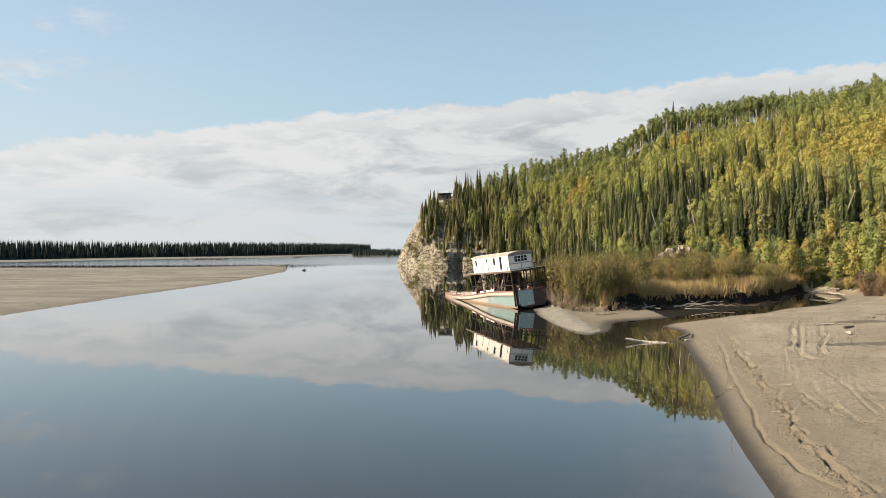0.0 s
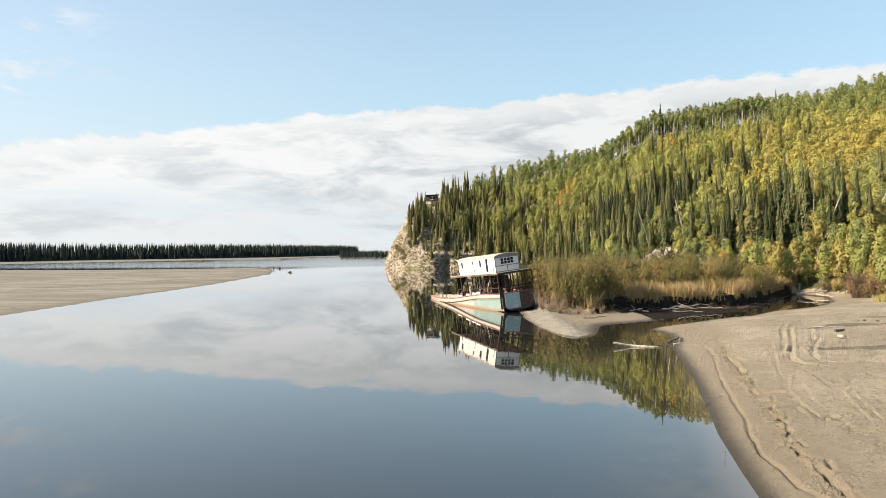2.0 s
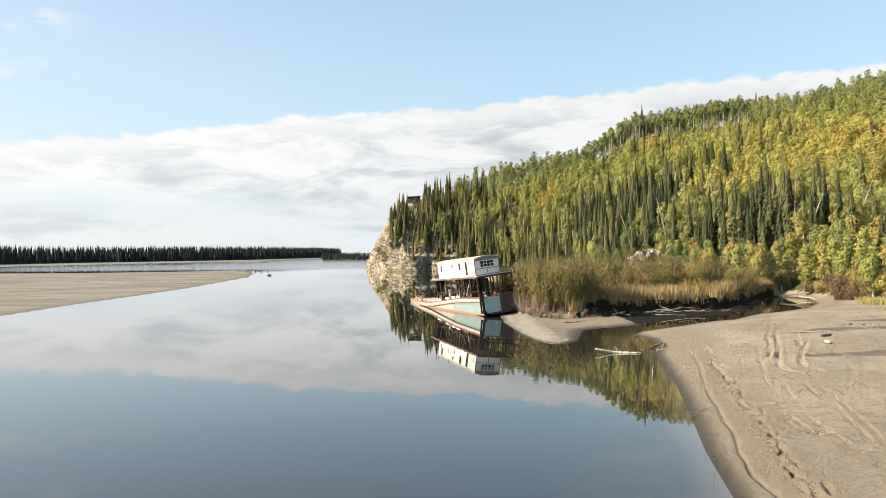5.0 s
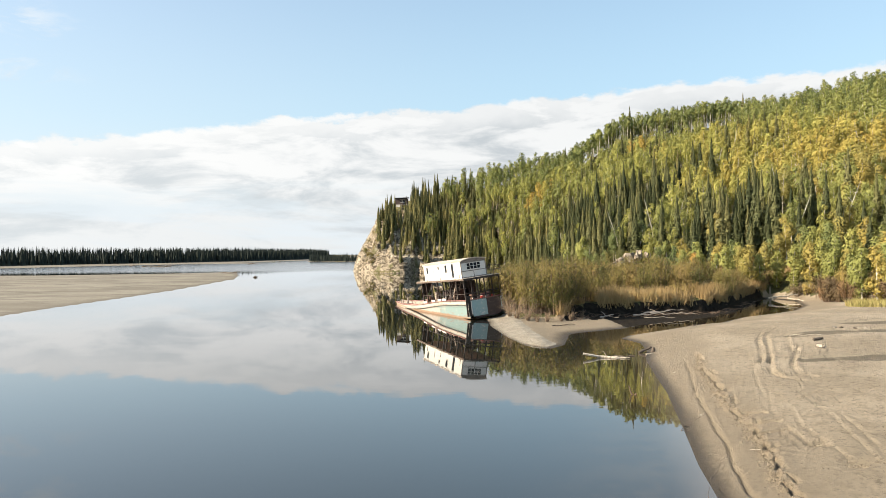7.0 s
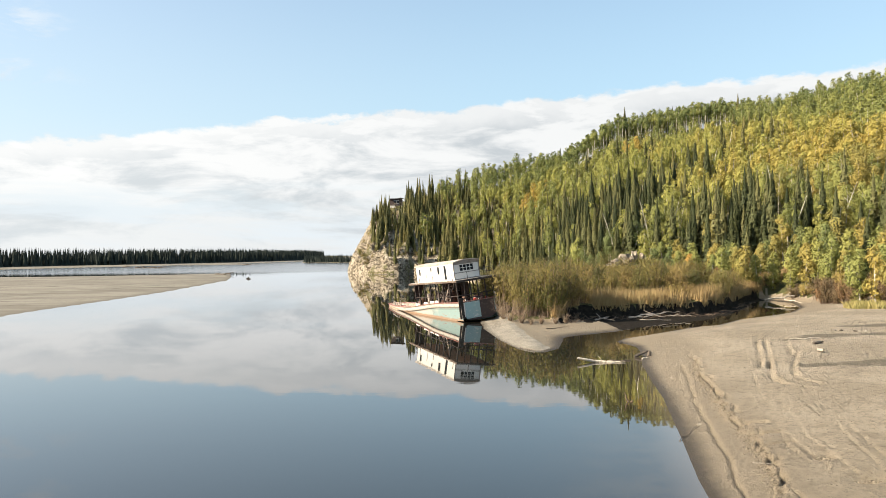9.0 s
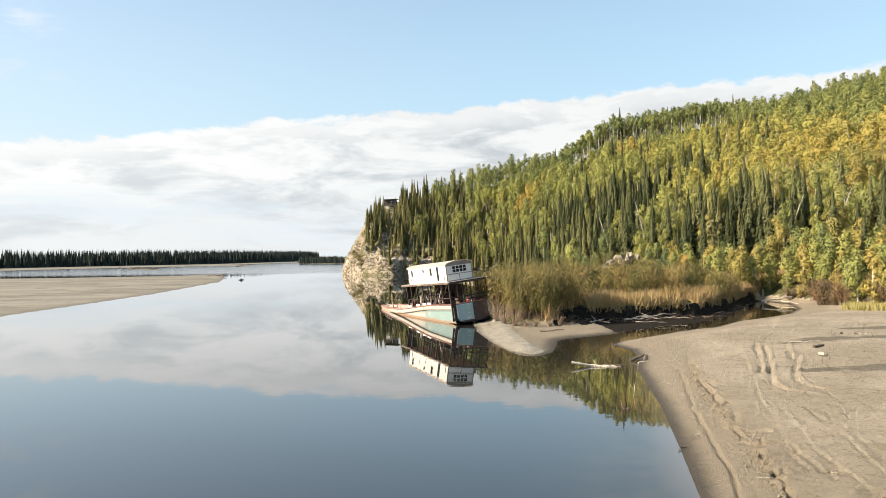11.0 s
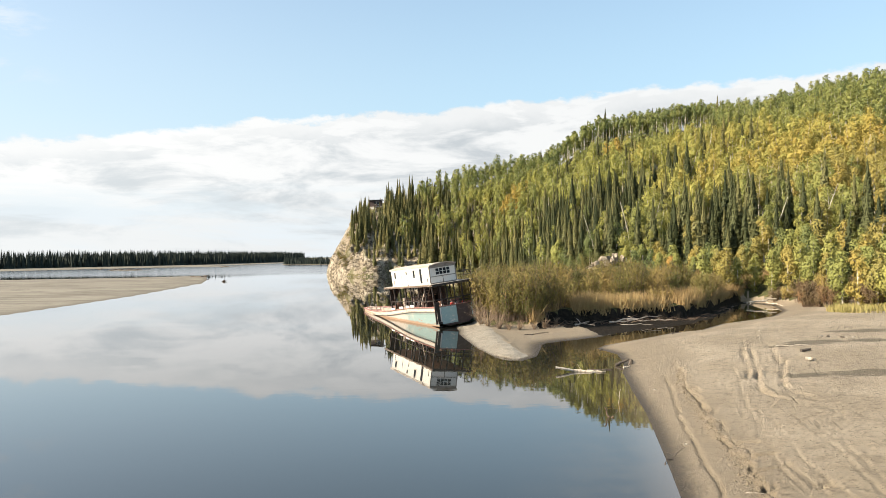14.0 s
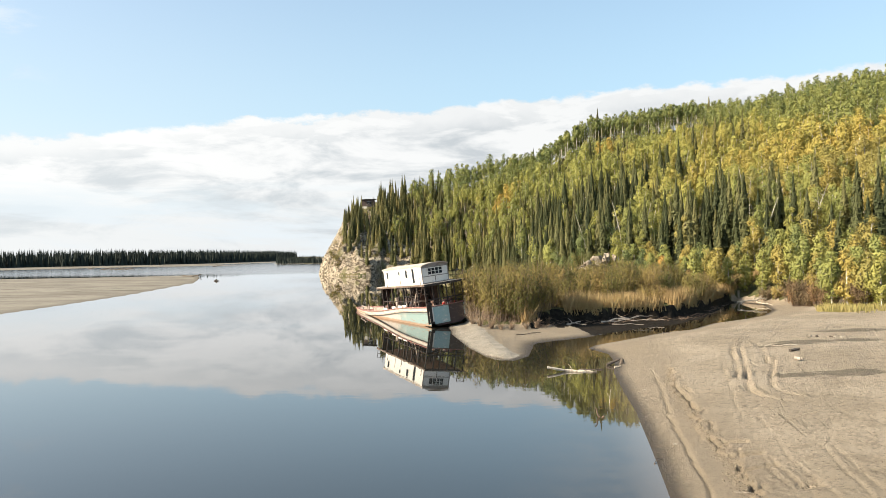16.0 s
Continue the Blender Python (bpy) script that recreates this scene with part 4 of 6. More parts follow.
    for name, bark, mat, text in (("spruce", SPRUCE_BARK, SPRUCE_FAR, "dark green spruce wood covering the hill"),
                                         ("aspen", ASPEN_BARK, ASPEN_FAR, "green and yellow autumn aspen wood on the hill")):
        leaves, trunks, hue = (np.concatenate(v) for v in wood[name])
        root = new(name + "_wood")
        tagged(root, text, "wood", kind="stuff")
        attach(new("crowns", tri_mesh("crowns", leaves, mat, np.repeat(hue, 3))), root)
        attach(new("trunks", tri_mesh("trunks", trunks, bark)), root)
    return len(spots), count, [len(np.concatenate(w[0])) for w in wood.values()]


print("trees", plant_hill())


def plant_far_shore():
    """The spruce belt on the other bank and the wooded isle, shade put into the colour."""
    rng = np.random.RandomState(5)
    kinds = [(spire_kind(h, r, rng),) for h, r in ((17, 1.7), (16, 1.6), (18, 1.7), (14.5, 1.8), (16.5, 1.4))]
    for name, line, count, reach, low in (("far_shore_wood", [(-760, 235), (-560, 366), (-346, 548), (-306, 650), (-229, 740), (-190, 828), (-145, 1033), (-125, 1250)], 5600, 70, 0.94),
                                          ("isle_wood", [(-112, 838), (-96, 730), (-47, 702), (60, 740)], 600, 45, 0.45)):
        pts = np.array(line, float)
        seg = np.hypot(*np.diff(pts, axis=0).T)
        rows, hue = [], []
        for i in range(count):
            k = rng.choice(len(seg), p=seg / seg.sum())
            t = rng.uniform()
            d = (pts[k + 1] - pts[k]) / seg[k]
            inward = np.array((-d[1], d[0]))
            p = pts[k] + t * (pts[k + 1] - pts[k]) + inward * (3 + reach * rng.uniform() ** 1.5)
            size = rng.uniform(0.84, 1.03) * low
            leaves = kinds[rng.randint(5)][0]
            rows.append(placed(leaves, p[0], p[1], 1.0, rng.uniform(0, 6.28), size))
            hue.append(np.full(len(leaves), rng.uniform(0, 0.8)))
        root = new(name, tri_mesh(name, np.concatenate(rows), FAR_SHADED, np.repeat(np.concatenate(hue), 3)))
        tagged(root, "spruce wood along the far river bank, shade put into its colour", "wood", kind="stuff")


plant_far_shore()


def plant_willows():
    """Thicket on the flat behind the boat: the front rows singly, the rest joined."""
    rng = np.random.RandomState(21)
    x, y = rng.uniform(12, 84, 16000), rng.uniform(84, 190, 16000)
    back, z = bank_line(x, y), ground_height(x, y)
    b, r = np.degrees(np.arctan2(x - HUB[0], y - HUB[1])), np.hypot(x - HUB[0], y - HUB[1])
    inside = (back > 0.5) & (r < np.interp(b, HILL_AT, HILL_FOOT) + 6) & (b < 36) & (b > 6.6)
    taken, found = set(), []
    for i in np.where(inside)[0]:
        kind, size = rng.randint(0, 5), rng.uniform(0.85, 1.2)
        if 13.4 < b[i] < 25 and back[i] < 4.5:      # open strip of dry grass along the bank
            if rng.uniform() > 0.06:
                continue
            kind = 5
        if r[i] > 118:
            size *= 0.72
        if b[i] > 25:
            kind, size = (3, size * 0.9) if rng.uniform() < 0.6 else (5, size)
        gap = 2.3 if back[i] < 10 else 2.5
        cell = (int(x[i] / gap), int(y[i] / gap))
        if cell in taken:
            continue
        taken.add(cell)
        found.append((back[i], kind, (x[i], y[i], z[i], rng.uniform(0, 6.28), size)))
    for px, py, k in ((17.0, 86.6, 0), (18.4, 86.2, 2), (19.8, 86.4, 0), (21.2, 87.8, 1), (19.2, 88.2, 2), (17.6, 89.0, 4), (21.4, 90.0, 2), (16.0, 88.2, 1), (22.8, 91.2, 0), (24.0, 92.2, 1)):
        found.append((0.0, k, (px, py, float(ground_height(np.array([px]), np.array([py]))[0]), rng.uniform(0, 6.28), rng.uniform(1.0, 1.15))))
    found.sort(key=lambda f: f[0])
    spots = {}
    for _, kind, spot in found[:290]:
        spots.setdefault(kind, []).append(spot)
    for kind, rows in spots.items():
        leaves, wood = WILLOWS[kind]
        text = "olive-brown willow shrub in the riverside thicket" if kind != 5 else "low willow bush beside the dry grass"
        set_out(tree_thing("willow_shrub", leaves, wood, WILLOW, TWIG, text, "shrub", "willow thicket", "foliage", "stem"), rows)
    rest = [(k, s) for _, k, s in found[290:]]
    root = new("willow_thicket", tri_mesh("willow_thicket", np.concatenate([placed(WILLOWS[k][0][:420], *s) for k, s in rest]), WILLOW_FAR,
                                          np.concatenate([np.full(3 * 420, rng.uniform(0, 1)) for _ in rest])))
    tagged(root, "dense olive willow thicket on the river flat", "thicket", kind="stuff")


plant_willows()


def plant_slope_brush():
    """Low brush clinging to the rocky face of the bluff."""
    rng = np.random.RandomState(31)
    b, s = rng.uniform(-3.4, 9, 900), rng.uniform(0.02, 0.95, 900)
    foot, crest = np.interp(b, HILL_AT, HILL_FOOT), np.interp(b, HILL_AT, HILL_CREST)
    r = foot + s * (crest - foot)
    x, y = HUB[0] + r * np.sin(np.radians(b)), HUB[1] + r * np.cos(np.radians(b))
    z = ground_height(x, y)
    ok = np.where((z > 1.5) & (grain(x, y, 8.0, 2) > 0.42 - 0.02 * b))[0][:400]
    rows = [placed(WILLOWS[5][0][:320], x[i], y[i], z[i] - 0.3, rng.uniform(0, 6.28), rng.uniform(0.6, 1.25)) for i in ok]
    ob = new("bluff_brush", tri_mesh("bluff_brush", np.concatenate(rows), WILLOW_FAR, np.concatenate([np.full(3 * 320, rng.uniform(0, 0.9)) for _ in rows])))
    tagged(ob, "olive brush clinging to the rocky bluff", "brush", kind="stuff")


plant_slope_brush()


def plant_foot():
    """Russet shrubs and dead leaning trunks at the foot of the hill."""
    rng = np.random.RandomState(41)
    spots = {3: [], 5: []}
    for i in range(84):
        b = rng.uniform(20, 38.5)
        r = np.interp(b, HILL_AT, HILL_FOOT) + rng.uniform(-3.5, 4)
        x, y = HUB[0] + r * math.sin(math.radians(b)), HUB[1] + r * math.cos(math.radians(b))
        z = float(ground_height(np.array([x]), np.array([y]))[0])
        if z > 0.5:
            spots[3 if rng.uniform() < 0.45 else 5].append((x, y, z, rng.uniform(0, 6.28), rng.uniform(0.7, 1.1)))
    for kind, rows in spots.items():
        leaves, wood = WILLOWS[kind]
        set_out(tree_thing("russet_shrub", leaves, wood, RUSSET, TWIG, "russet autumn shrub at the foot of the hill", "shrub", "russet shrubs", "foliage", "stem"), rows)
    for i in range(26):
        b = rng.uniform(17, 38)
        foot, crest = np.interp(b, HILL_AT, HILL_FOOT), np.interp(b, HILL_AT, HILL_CREST)
        r = foot + rng.uniform(0.06, 0.5) * (crest - foot)
        x, y = HUB[0] + r * math.sin(math.radians(b)), HUB[1] + r * math.cos(math.radians(b))
        z = float(ground_height(np.array([x]), np.array([y]))[0])
        h, lean = rng.uniform(10, 14.5), rng.uniform(-4.5, 4.5)
        root = new("dead_tree")
        root.matrix_basis = pose(x, y, z)
        tagged(root, "bare pale dead trunk leaning on the hillside", "tree", "dead trees on the hill")
        part("trunk", tube([(0, 0, -0.4), (lean * 0.4, -0.5, h * 0.5), (lean, -1.0, h)], [0.17, 0.13, 0.03], 6), ASPEN_BARK, root)
        for k in range(4):
            f, a = rng.uniform(0.55, 0.9), rng.uniform(0, 6.28)
            c = Vector((lean * f, -1.0 * f, h * f))
            part("limb", tube([c, c + Vector((math.cos(a), math.sin(a), 0.7)) * rng.uniform(0.6, 1.4)], [0.05, 0.012], 4), ASPEN_BARK, root)


plant_foot()


def plant_grass():
    rng = np.random.RandomState(3)
    for name, count, label, test, hgt, hue in (
            ("dry_grass", 26000, "tan dry grass and reeds along the bank", lambda x, y, k, b: (k > -0.1) & (k < 5.5) & (b > 12.0) & (b < 31), (0.4, 2.1), (0.0, 0.75)),
            ("marsh_grass", 6000, "yellow-green marsh grass at the beach edge", lambda x, y, k, b: (np.hypot((x - 65) / 8.5, (y - 88) / 7) < 1), (0.4, 0.9), (0.75, 1.0))):
        x, y = rng.uniform(10, 78, count * 24), rng.uniform(76, 130, count * 24)
        k = bank_line(x, y)
        b = np.degrees(np.arctan2(x - HUB[0], y - HUB[1]))
        ok = np.where(test(x, y, k, b) & (grain(x, y, 2.5, 2) > 0.38))[0][:count]
        x, y = x[ok], y[ok]
        z = ground_height(x, y)
        h = rng.uniform(hgt[0], hgt[1], len(x)) * (0.6 + 0.8 * grain(x, y, 4.0, 2))
        a, w = rng.uniform(0, 6.28, len(x)), 0.03 + 0.03 * rng.rand(len(x))
        lean = rng.normal(size=(len(x), 2)) * 0.32 * h[:, None]
        base = np.stack([x, y, z - 0.05], -1)
        side = np.stack([np.cos(a) * w, np.sin(a) * w, 0 * a], -1)
        tip = np.stack([x + lean[:, 0], y + lean[:, 1], z + h], -1)
        tris = np.stack([base - side, base + side, tip], 1)
        ob = new(name, tri_mesh(name, tris, STRAW, np.repeat(hue[0] + (hue[1] - hue[0]) * (0.55 * rng.rand(len(x)) + 0.7 * grain(x, y, 3.0, 2) - 0.12), 3)))
        tagged(ob, label, "grass", kind="stuff")


plant_grass()


# ---- the stranded riverboat ----
def own(n):
    return n.add("ShaderNodeTexCoord").outputs["Object"]


def hull_look(n, p):
    q = own(n)
    x, y, z = n.add("ShaderNodeSeparateXYZ", None, Vector=q).outputs
    big, fine = n.noise(q, 0.55, 5.0, 0.6, 0.4), n.noise(n.mapped(q, (2.0, 0.7, 3.0)), 1.6, 6.0, 0.65)
    stern = n.math("ADD", n.step(y, 15.0, 1.0), n.math("MULTIPLY", n.math("SUBTRACT", big, 0.5), 1.6))
    low = n.step(n.math("ADD", z, n.math("MULTIPLY", n.math("SUBTRACT", fine, 0.5), 0.5)), -0.15, -0.60)
    teal = n.math("MULTIPLY", n.math("MULTIPLY", n.step(stern, 0.35, 0.8), low), 0.85)
    col = n.mix(teal, rgb(0.43, 0.395, 0.345), rgb(0.18, 0.285, 0.28))
    col = n.mix(n.math("MULTIPLY", n.step(fine, 0.55, 0.72), 0.7), col, rgb(0.44, 0.41, 0.37))
    rust = n.math("MULTIPLY", n.step(fine, 0.52, 0.66), n.step(big, 0.42, 0.60))
    col = n.mix(n.math("MULTIPLY", rust, 0.8), col, rgb(0.26, 0.13, 0.07))
    wz = n.add("ShaderNodeSeparateXYZ", None, Vector=p).outputs[2]
    line = n.step(n.math("ADD", wz, n.math("MULTIPLY", n.math("SUBTRACT", fine, 0.5), 0.35)), 0.36, 0.14)
    col = n.mix(n.math("MULTIPLY", line, 0.9), col, rgb(0.28, 0.17, 0.10))
    return col, n.math("MULTIPLY", fine, 0.015)


def worn(name, base, under, amount=0.55, scale=2.0, rough=0.7):
    """Paint or timber worn through to what lies under it."""
    def build(n, p):
        q = own(n)
        a = n.noise(n.mapped(q, (1.0, 0.5, 1.4)), scale, 6.0, 0.65, 0.3)
        b = n.noise(q, scale * 6, 4.0, 0.6)
        col = n.mix(n.step(a, amount, amount + 0.14), rgb(*base), rgb(*under))
        col = n.mix(n.math("MULTIPLY", n.step(b, 0.5, 0.75), 0.35), col, rgb(*[0.6 * c for c in base]))
        return col, n.math("MULTIPLY", a, 0.01)
    return material(name, build, rough)


HULL = material("peeling_hull_paint", hull_look, 0.65)
WHITE = worn("weathered_white_paint", (0.68, 0.65, 0.60), (0.50, 0.46, 0.40), 0.58)
TRIM = worn("grey_trim_paint", (0.24, 0.21, 0.19), (0.14, 0.12, 0.10), 0.5)
ROOFING = worn("tan_roof_felt", (0.46, 0.39, 0.32), (0.34, 0.28, 0.23), 0.5, 0.8, 0.9)
RED = worn("faded_red_paint", (0.27, 0.12, 0.10), (0.36, 0.28, 0.23), 0.50)
FASCIA = worn("brown_fascia_board", (0.115, 0.082, 0.064), (0.21, 0.165, 0.13), 0.5, 2.0, 0.9)
TIMBER = worn("dark_old_timber", (0.032, 0.024, 0.020), (0.07, 0.052, 0.042), 0.5, 3.0, 0.9)
DECKING = worn("red_brown_decking", (0.24, 0.12, 0.095), (0.30, 0.22, 0.17), 0.5, 1.2, 0.9)
PLANK = worn("grey_weathered_plank", (0.36, 0.31, 0.26), (0.22, 0.18, 0.15), 0.5, 2.5, 0.9)
TEAL = worn("peeling_teal_paint", (0.30, 0.42, 0.42), (0.62, 0.60, 0.55), 0.53, 1.5)
TARP = worn("dark_brown_tarp", (0.07, 0.05, 0.045), (0.11, 0.08, 0.07), 0.5, 1.5, 0.9)
IRON = worn("rusted_iron", (0.17, 0.10, 0.07), (0.08, 0.06, 0.05), 0.5, 4.0, 0.75)
JUG = worn("bright_red_plastic", (0.50, 0.05, 0.04), (0.40, 0.05, 0.04), 0.6, 3.0, 0.45)


# near-black sheet in the openings, painted as the unlit room behind, no glass
def dark_fill_look(n, p):
    return rgb(0.015, 0.017, 0.02), None


DARK_FILL = material("dark_opening_fill", dark_fill_look, 0.5)
DARK_FILL.node_tree.nodes["Principled BSDF"].inputs["Specular IOR Level"].default_value = 0.15


def build_boat():
    boat = new("riverboat")
    tagged(boat, "derelict wooden riverboat with white cabin, listing and aground on the bank", "boat")
    turn = Euler((0, 0, radians(22))).to_matrix() @ Euler((radians(-3.5), 0, 0)).to_matrix() @ Euler((0, radians(-6.5), 0)).to_matrix()
    foot = Vector((8.7, 91.0, 4.98)) - turn @ Vector((0, 0, 2.9))
    boat.matrix_basis = Matrix.Translation(foot) @ turn.to_4x4()
    P = lambda name, geo, mat, parent=None, label="", smooth=False: part(name, geo, mat, parent or boat, label, smooth)
    CX = 2.3

    def half(y):
        f = min(max((y - 9.0) / 19.7, 0), 1)
        return 2.62 * (1 - f ** 2.3) + 0.16 - (0.10 if y < 1 else 0)

    def rim(y):
        f = min(max((y - 4) / 12, 0), 1)
        return 0.16 - 0.55 * f * f * (3 - 2 * f) + 0.12 * max(y - 22, 0) / 6

    def keel(y):
        return -2.2 + 1.2 * min(max((y - 19) / 9.7, 0), 1) ** 1.6

    # shell with inner bulwark
    ys = [-1.0, 0.5, 2, 4, 6, 8, 10, 12, 14, 16, 18, 20, 22, 23.6, 25.0, 26.3, 27.3, 28.0, 28.5, 28.7]
    verts, faces = [], []
    ring = 0
    for y in ys:
        b, top, k = half(y), rim(y), keel(y)
        prof = [(0.0, k), (0.55 * b, k + 0.04), (0.90 * b, k + 0.16), (0.95 * b, 0.35 * k + 0.65 * top), (b, top - 0.35), (b, top), (b - 0.09, top), (b - 0.10, top - 0.5)]
        ring = len(prof)
        for x, z in prof:
            verts.append((CX - x, y, z))
        for x, z in prof:
            verts.append((CX + x, y, z))
    for i in range(len(ys) - 1):
        a, c = i * 2 * ring, (i + 1) * 2 * ring
        for k in range(ring - 1):
            faces.append((a + k, a + k + 1, c + k + 1, c + k))
            faces.append((a + ring + k + 1, a + ring + k, c + ring + k, c + ring + k + 1))
    last = (len(ys) - 1) * 2 * ring
    faces.append(tuple(last + k for k in range(6)) + tuple(last + ring + k for k in range(5, -1, -1)))
    P("hull", (verts, faces), HULL, label="peeling white and teal hull")
    b = half(-1.0)
    k = keel(-1)
    P("transom", ([(CX - 0.55 * b, -1.0, k + 0.12), (CX - 0.86 * b, -1.0, k + 0.65), (CX - b, -1.0, -0.2), (CX - b, -1.0, 0.16), (CX + b, -1.0, 0.16), (CX + b, -1.0, -0.2),
                   (CX + 0.86 * b, -1.0, k + 0.65), (CX + 0.55 * b, -1.0, k + 0.12)] +
                  [(CX - 0.55 * b, -0.88, k + 0.12), (CX - 0.86 * b, -0.88, k + 0.65), (CX - b, -0.88, -0.2), (CX - b, -0.88, 0.16), (CX + b, -0.88, 0.16), (CX + b, -0.88, -0.2),
                   (CX + 0.86 * b, -0.88, k + 0.65), (CX + 0.55 * b, -0.88, k + 0.12)],
                  [tuple(range(8)), tuple(range(15, 7, -1))] + [(i, (i + 1) % 8 + 0, (i + 1) % 8 + 8, i + 8) for i in range(8)]), TARP, label="dark brown stern board")
    for lo, hi, mat, text in (((-0.28, -1.06, -1.55), (0.30, -1.0, 0.12), WHITE, ""), ((0.31, -1.07, -1.85), (2.35, -1.0, 0.12), TEAL, "peeling pale teal stern panel"),
                              ((4.35, -1.06, -1.3), (4.85, -1.0, 0.1), TEAL, "")):
        P("stern_panel", block(lo, hi, 0.02), mat, label=text)
    # caps along the rim, red with worn white below
    for side in (-1, 1):
        cap, band = [], []
        for y in ys:
            cap.append((CX + side * (half(y) - 0.02), y, rim(y) + 0.05))
            band.append((CX + side * (half(y) + 0.03), y, rim(y) - 0.42))
        for name, line, w, h, mat in (("gunwale", cap, 0.24, 0.09, RED), ("rub_rail", band, 0.09, 0.14, PLANK)):
            P(name, join_geo(*[beam(line[i], line[i + 1], w, h) for i in range(len(line) - 1)]), mat)
    P("stern_cap", beam((CX - half(-1), -1.0, 0.21), (CX + half(-1), -1.0, 0.21), 0.22, 0.1), RED)
    deck_v, deck_f = [], []
    for y in ys:
        deck_v += [(CX - half(y) + 0.09, y, rim(y) - 0.3), (CX + half(y) - 0.09, y, rim(y) - 0.3)]
    for i in range(len(ys) - 1):
        deck_f.append((2 * i, 2 * i + 1, 2 * i + 3, 2 * i + 2))
    P("main_deck", (deck_v, deck_f), DECKING, label="worn red-brown deck boards")
    # foredeck: coaming, hatch, bitts, bow rail
    P("hatch_coaming", join_geo(beam((CX - 1.2, 14.5, -0.25), (CX - 1.2, 19.0, -0.3), 0.12, 0.5), beam((CX + 1.2, 14.5, -0.25), (CX + 1.2, 19.0, -0.3), 0.12, 0.5),
                                beam((CX - 1.2, 14.5, -0.25), (CX + 1.2, 14.5, -0.25), 0.12, 0.5), beam((CX - 1.2, 19.0, -0.3), (CX + 1.2, 19.0, -0.3), 0.12, 0.5)), PLANK)
    P("hatch_cover", block((CX - 1.1, 14.7, -0.2), (CX + 1.1, 18.8, -0.08), 0.03), RED)
    for x, y in ((CX - 0.45, 25.2), (CX + 0.45, 25.2), (CX - 1.9, 13.2), (CX + 1.9, 13.2)):
        P("bitt", tube([(x, y, -0.7), (x, y, 0.15), (x, y, 0.2)], [0.11, 0.11, 0.13], 8), PLANK)
    for y in (20.0, 21.5, 23.0, 24.3):
        P("rail_post", beam((CX - half(y) + 0.25, y, -0.65), (CX - half(y) + 0.25, y, 0.2), 0.07, 0.07), PLANK)
    for a, c in ((20.0, 21.5), (21.5, 23.0), (23.0, 24.3)):
        P("rail", beam((CX - half(a) + 0.25, a, 0.17), (CX - half(c) + 0.25, c, 0.17), 0.09, 0.06), PLANK)
    for y in (4.9, 6.3, 8.3, 11.0):
        P("side_board", block((-0.33, y, rim(y + 0.5) + 0.06), (-0.25, y + 1.1, rim(y + 0.5) + 0.34), 0.02), WHITE, label="white painted bulwark board")
    # posts and rails between the decks
    ports = [-0.6, 1.4, 3.2, 4.6, 5.4, 7.0, 8.8, 10.6, 12.0]
    for y in ports:
        P("deck_post", beam((-0.22, y, rim(y) - 0.35), (-0.22, y, 2.75), 0.14, 0.14), TIMBER)
    for y in (-0.6, 2.0, 4.5, 7.0, 9.5, 12.0):
        P("deck_post", beam((4.75, y, rim(y) - 0.35), (4.75, y, 2.75), 0.13, 0.13), TIMBER)
    for x in (0.75, 1.55, 2.55, 3.6):
        P("deck_post", beam((x, -0.7, -0.1), (x, -0.7, 2.75), 0.12, 0.12), TIMBER)
    for x in (1.2, 2.8):
        P("deck_post", beam((x, 4.0, -0.1), (x, 4.0, 2.75), 0.12, 0.12), TIMBER)
    P("side_rail", beam((-0.22, -0.6, 0.95), (-0.22, 12.0, 0.95), 0.06, 0.08), TIMBER)
    P("stern_rail", beam((-0.22, -0.75, 1.0), (4.75, -0.75, 1.0), 0.08, 0.12), TIMBER)
    P("stern_rail", beam((-0.22, -0.75, 0.6), (4.75, -0.75, 0.6), 0.06, 0.08), TIMBER)
    P("brace", beam((0.1, 5.6, 0.1), (0.1, 2.6, 2.6), 0.16, 0.10), TIMBER)
    P("brace", beam((1.1, 8.0, 0.1), (1.1, 5.0, 2.6), 0.14, 0.10), TIMBER)
    P("rudder_board", join_geo(beam((-0.25, -1.12, -1.75), (-0.2, -1.12, 0.75), 0.62, 0.10), beam((-0.55, -1.2, 0.5), (0.15, -1.2, 0.5), 0.1, 0.14)), TIMBER, label="dark timber fender board")
    P("mooring_line", tube([(-0.3, -1.2, -0.2), (-0.36, -1.25, -1.0), (-0.3, -1.22, -2.0)], [0.025, 0.025, 0.025], 5), PLANK)
    P("stern_post", tube([(4.6, -1.12, -1.6), (4.6, -1.12, 0.9)], [0.16, 0.16], 8), PLANK)
    # ladder up to the cabin deck
    for x in (0.7, 1.35):
        P("ladder_rail", beam((x, 5.2, -0.1), (x, 2.9, 2.75), 0.06, 0.14), PLANK)
    for i in range(7):
        f = (i + 0.7) / 7.4
        P("ladder_step", beam((0.7, 5.2 - 2.3 * f, -0.1 + 2.85 * f), (1.35, 5.2 - 2.3 * f, -0.1 + 2.85 * f), 0.2, 0.05), PLANK)
    # engine box, winch, drums and litter on the main deck
    P("engine_box", block((1.6, 6.2, -0.35), (3.4, 9.4, 1.25), 0.06), TARP, label="dark boarded engine box")
    for i in range(9):
        y = 4.4 + i * 0.86
        P("bulkhead_board", block((3.95, y, -0.12), (4.0, y + 0.8, 2.3 + 0.1 * (i % 3)), 0.01), TIMBER)
    P("engine_lid", block((1.5, 6.1, 1.25), (3.5, 9.5, 1.34), 0.03), PLANK)
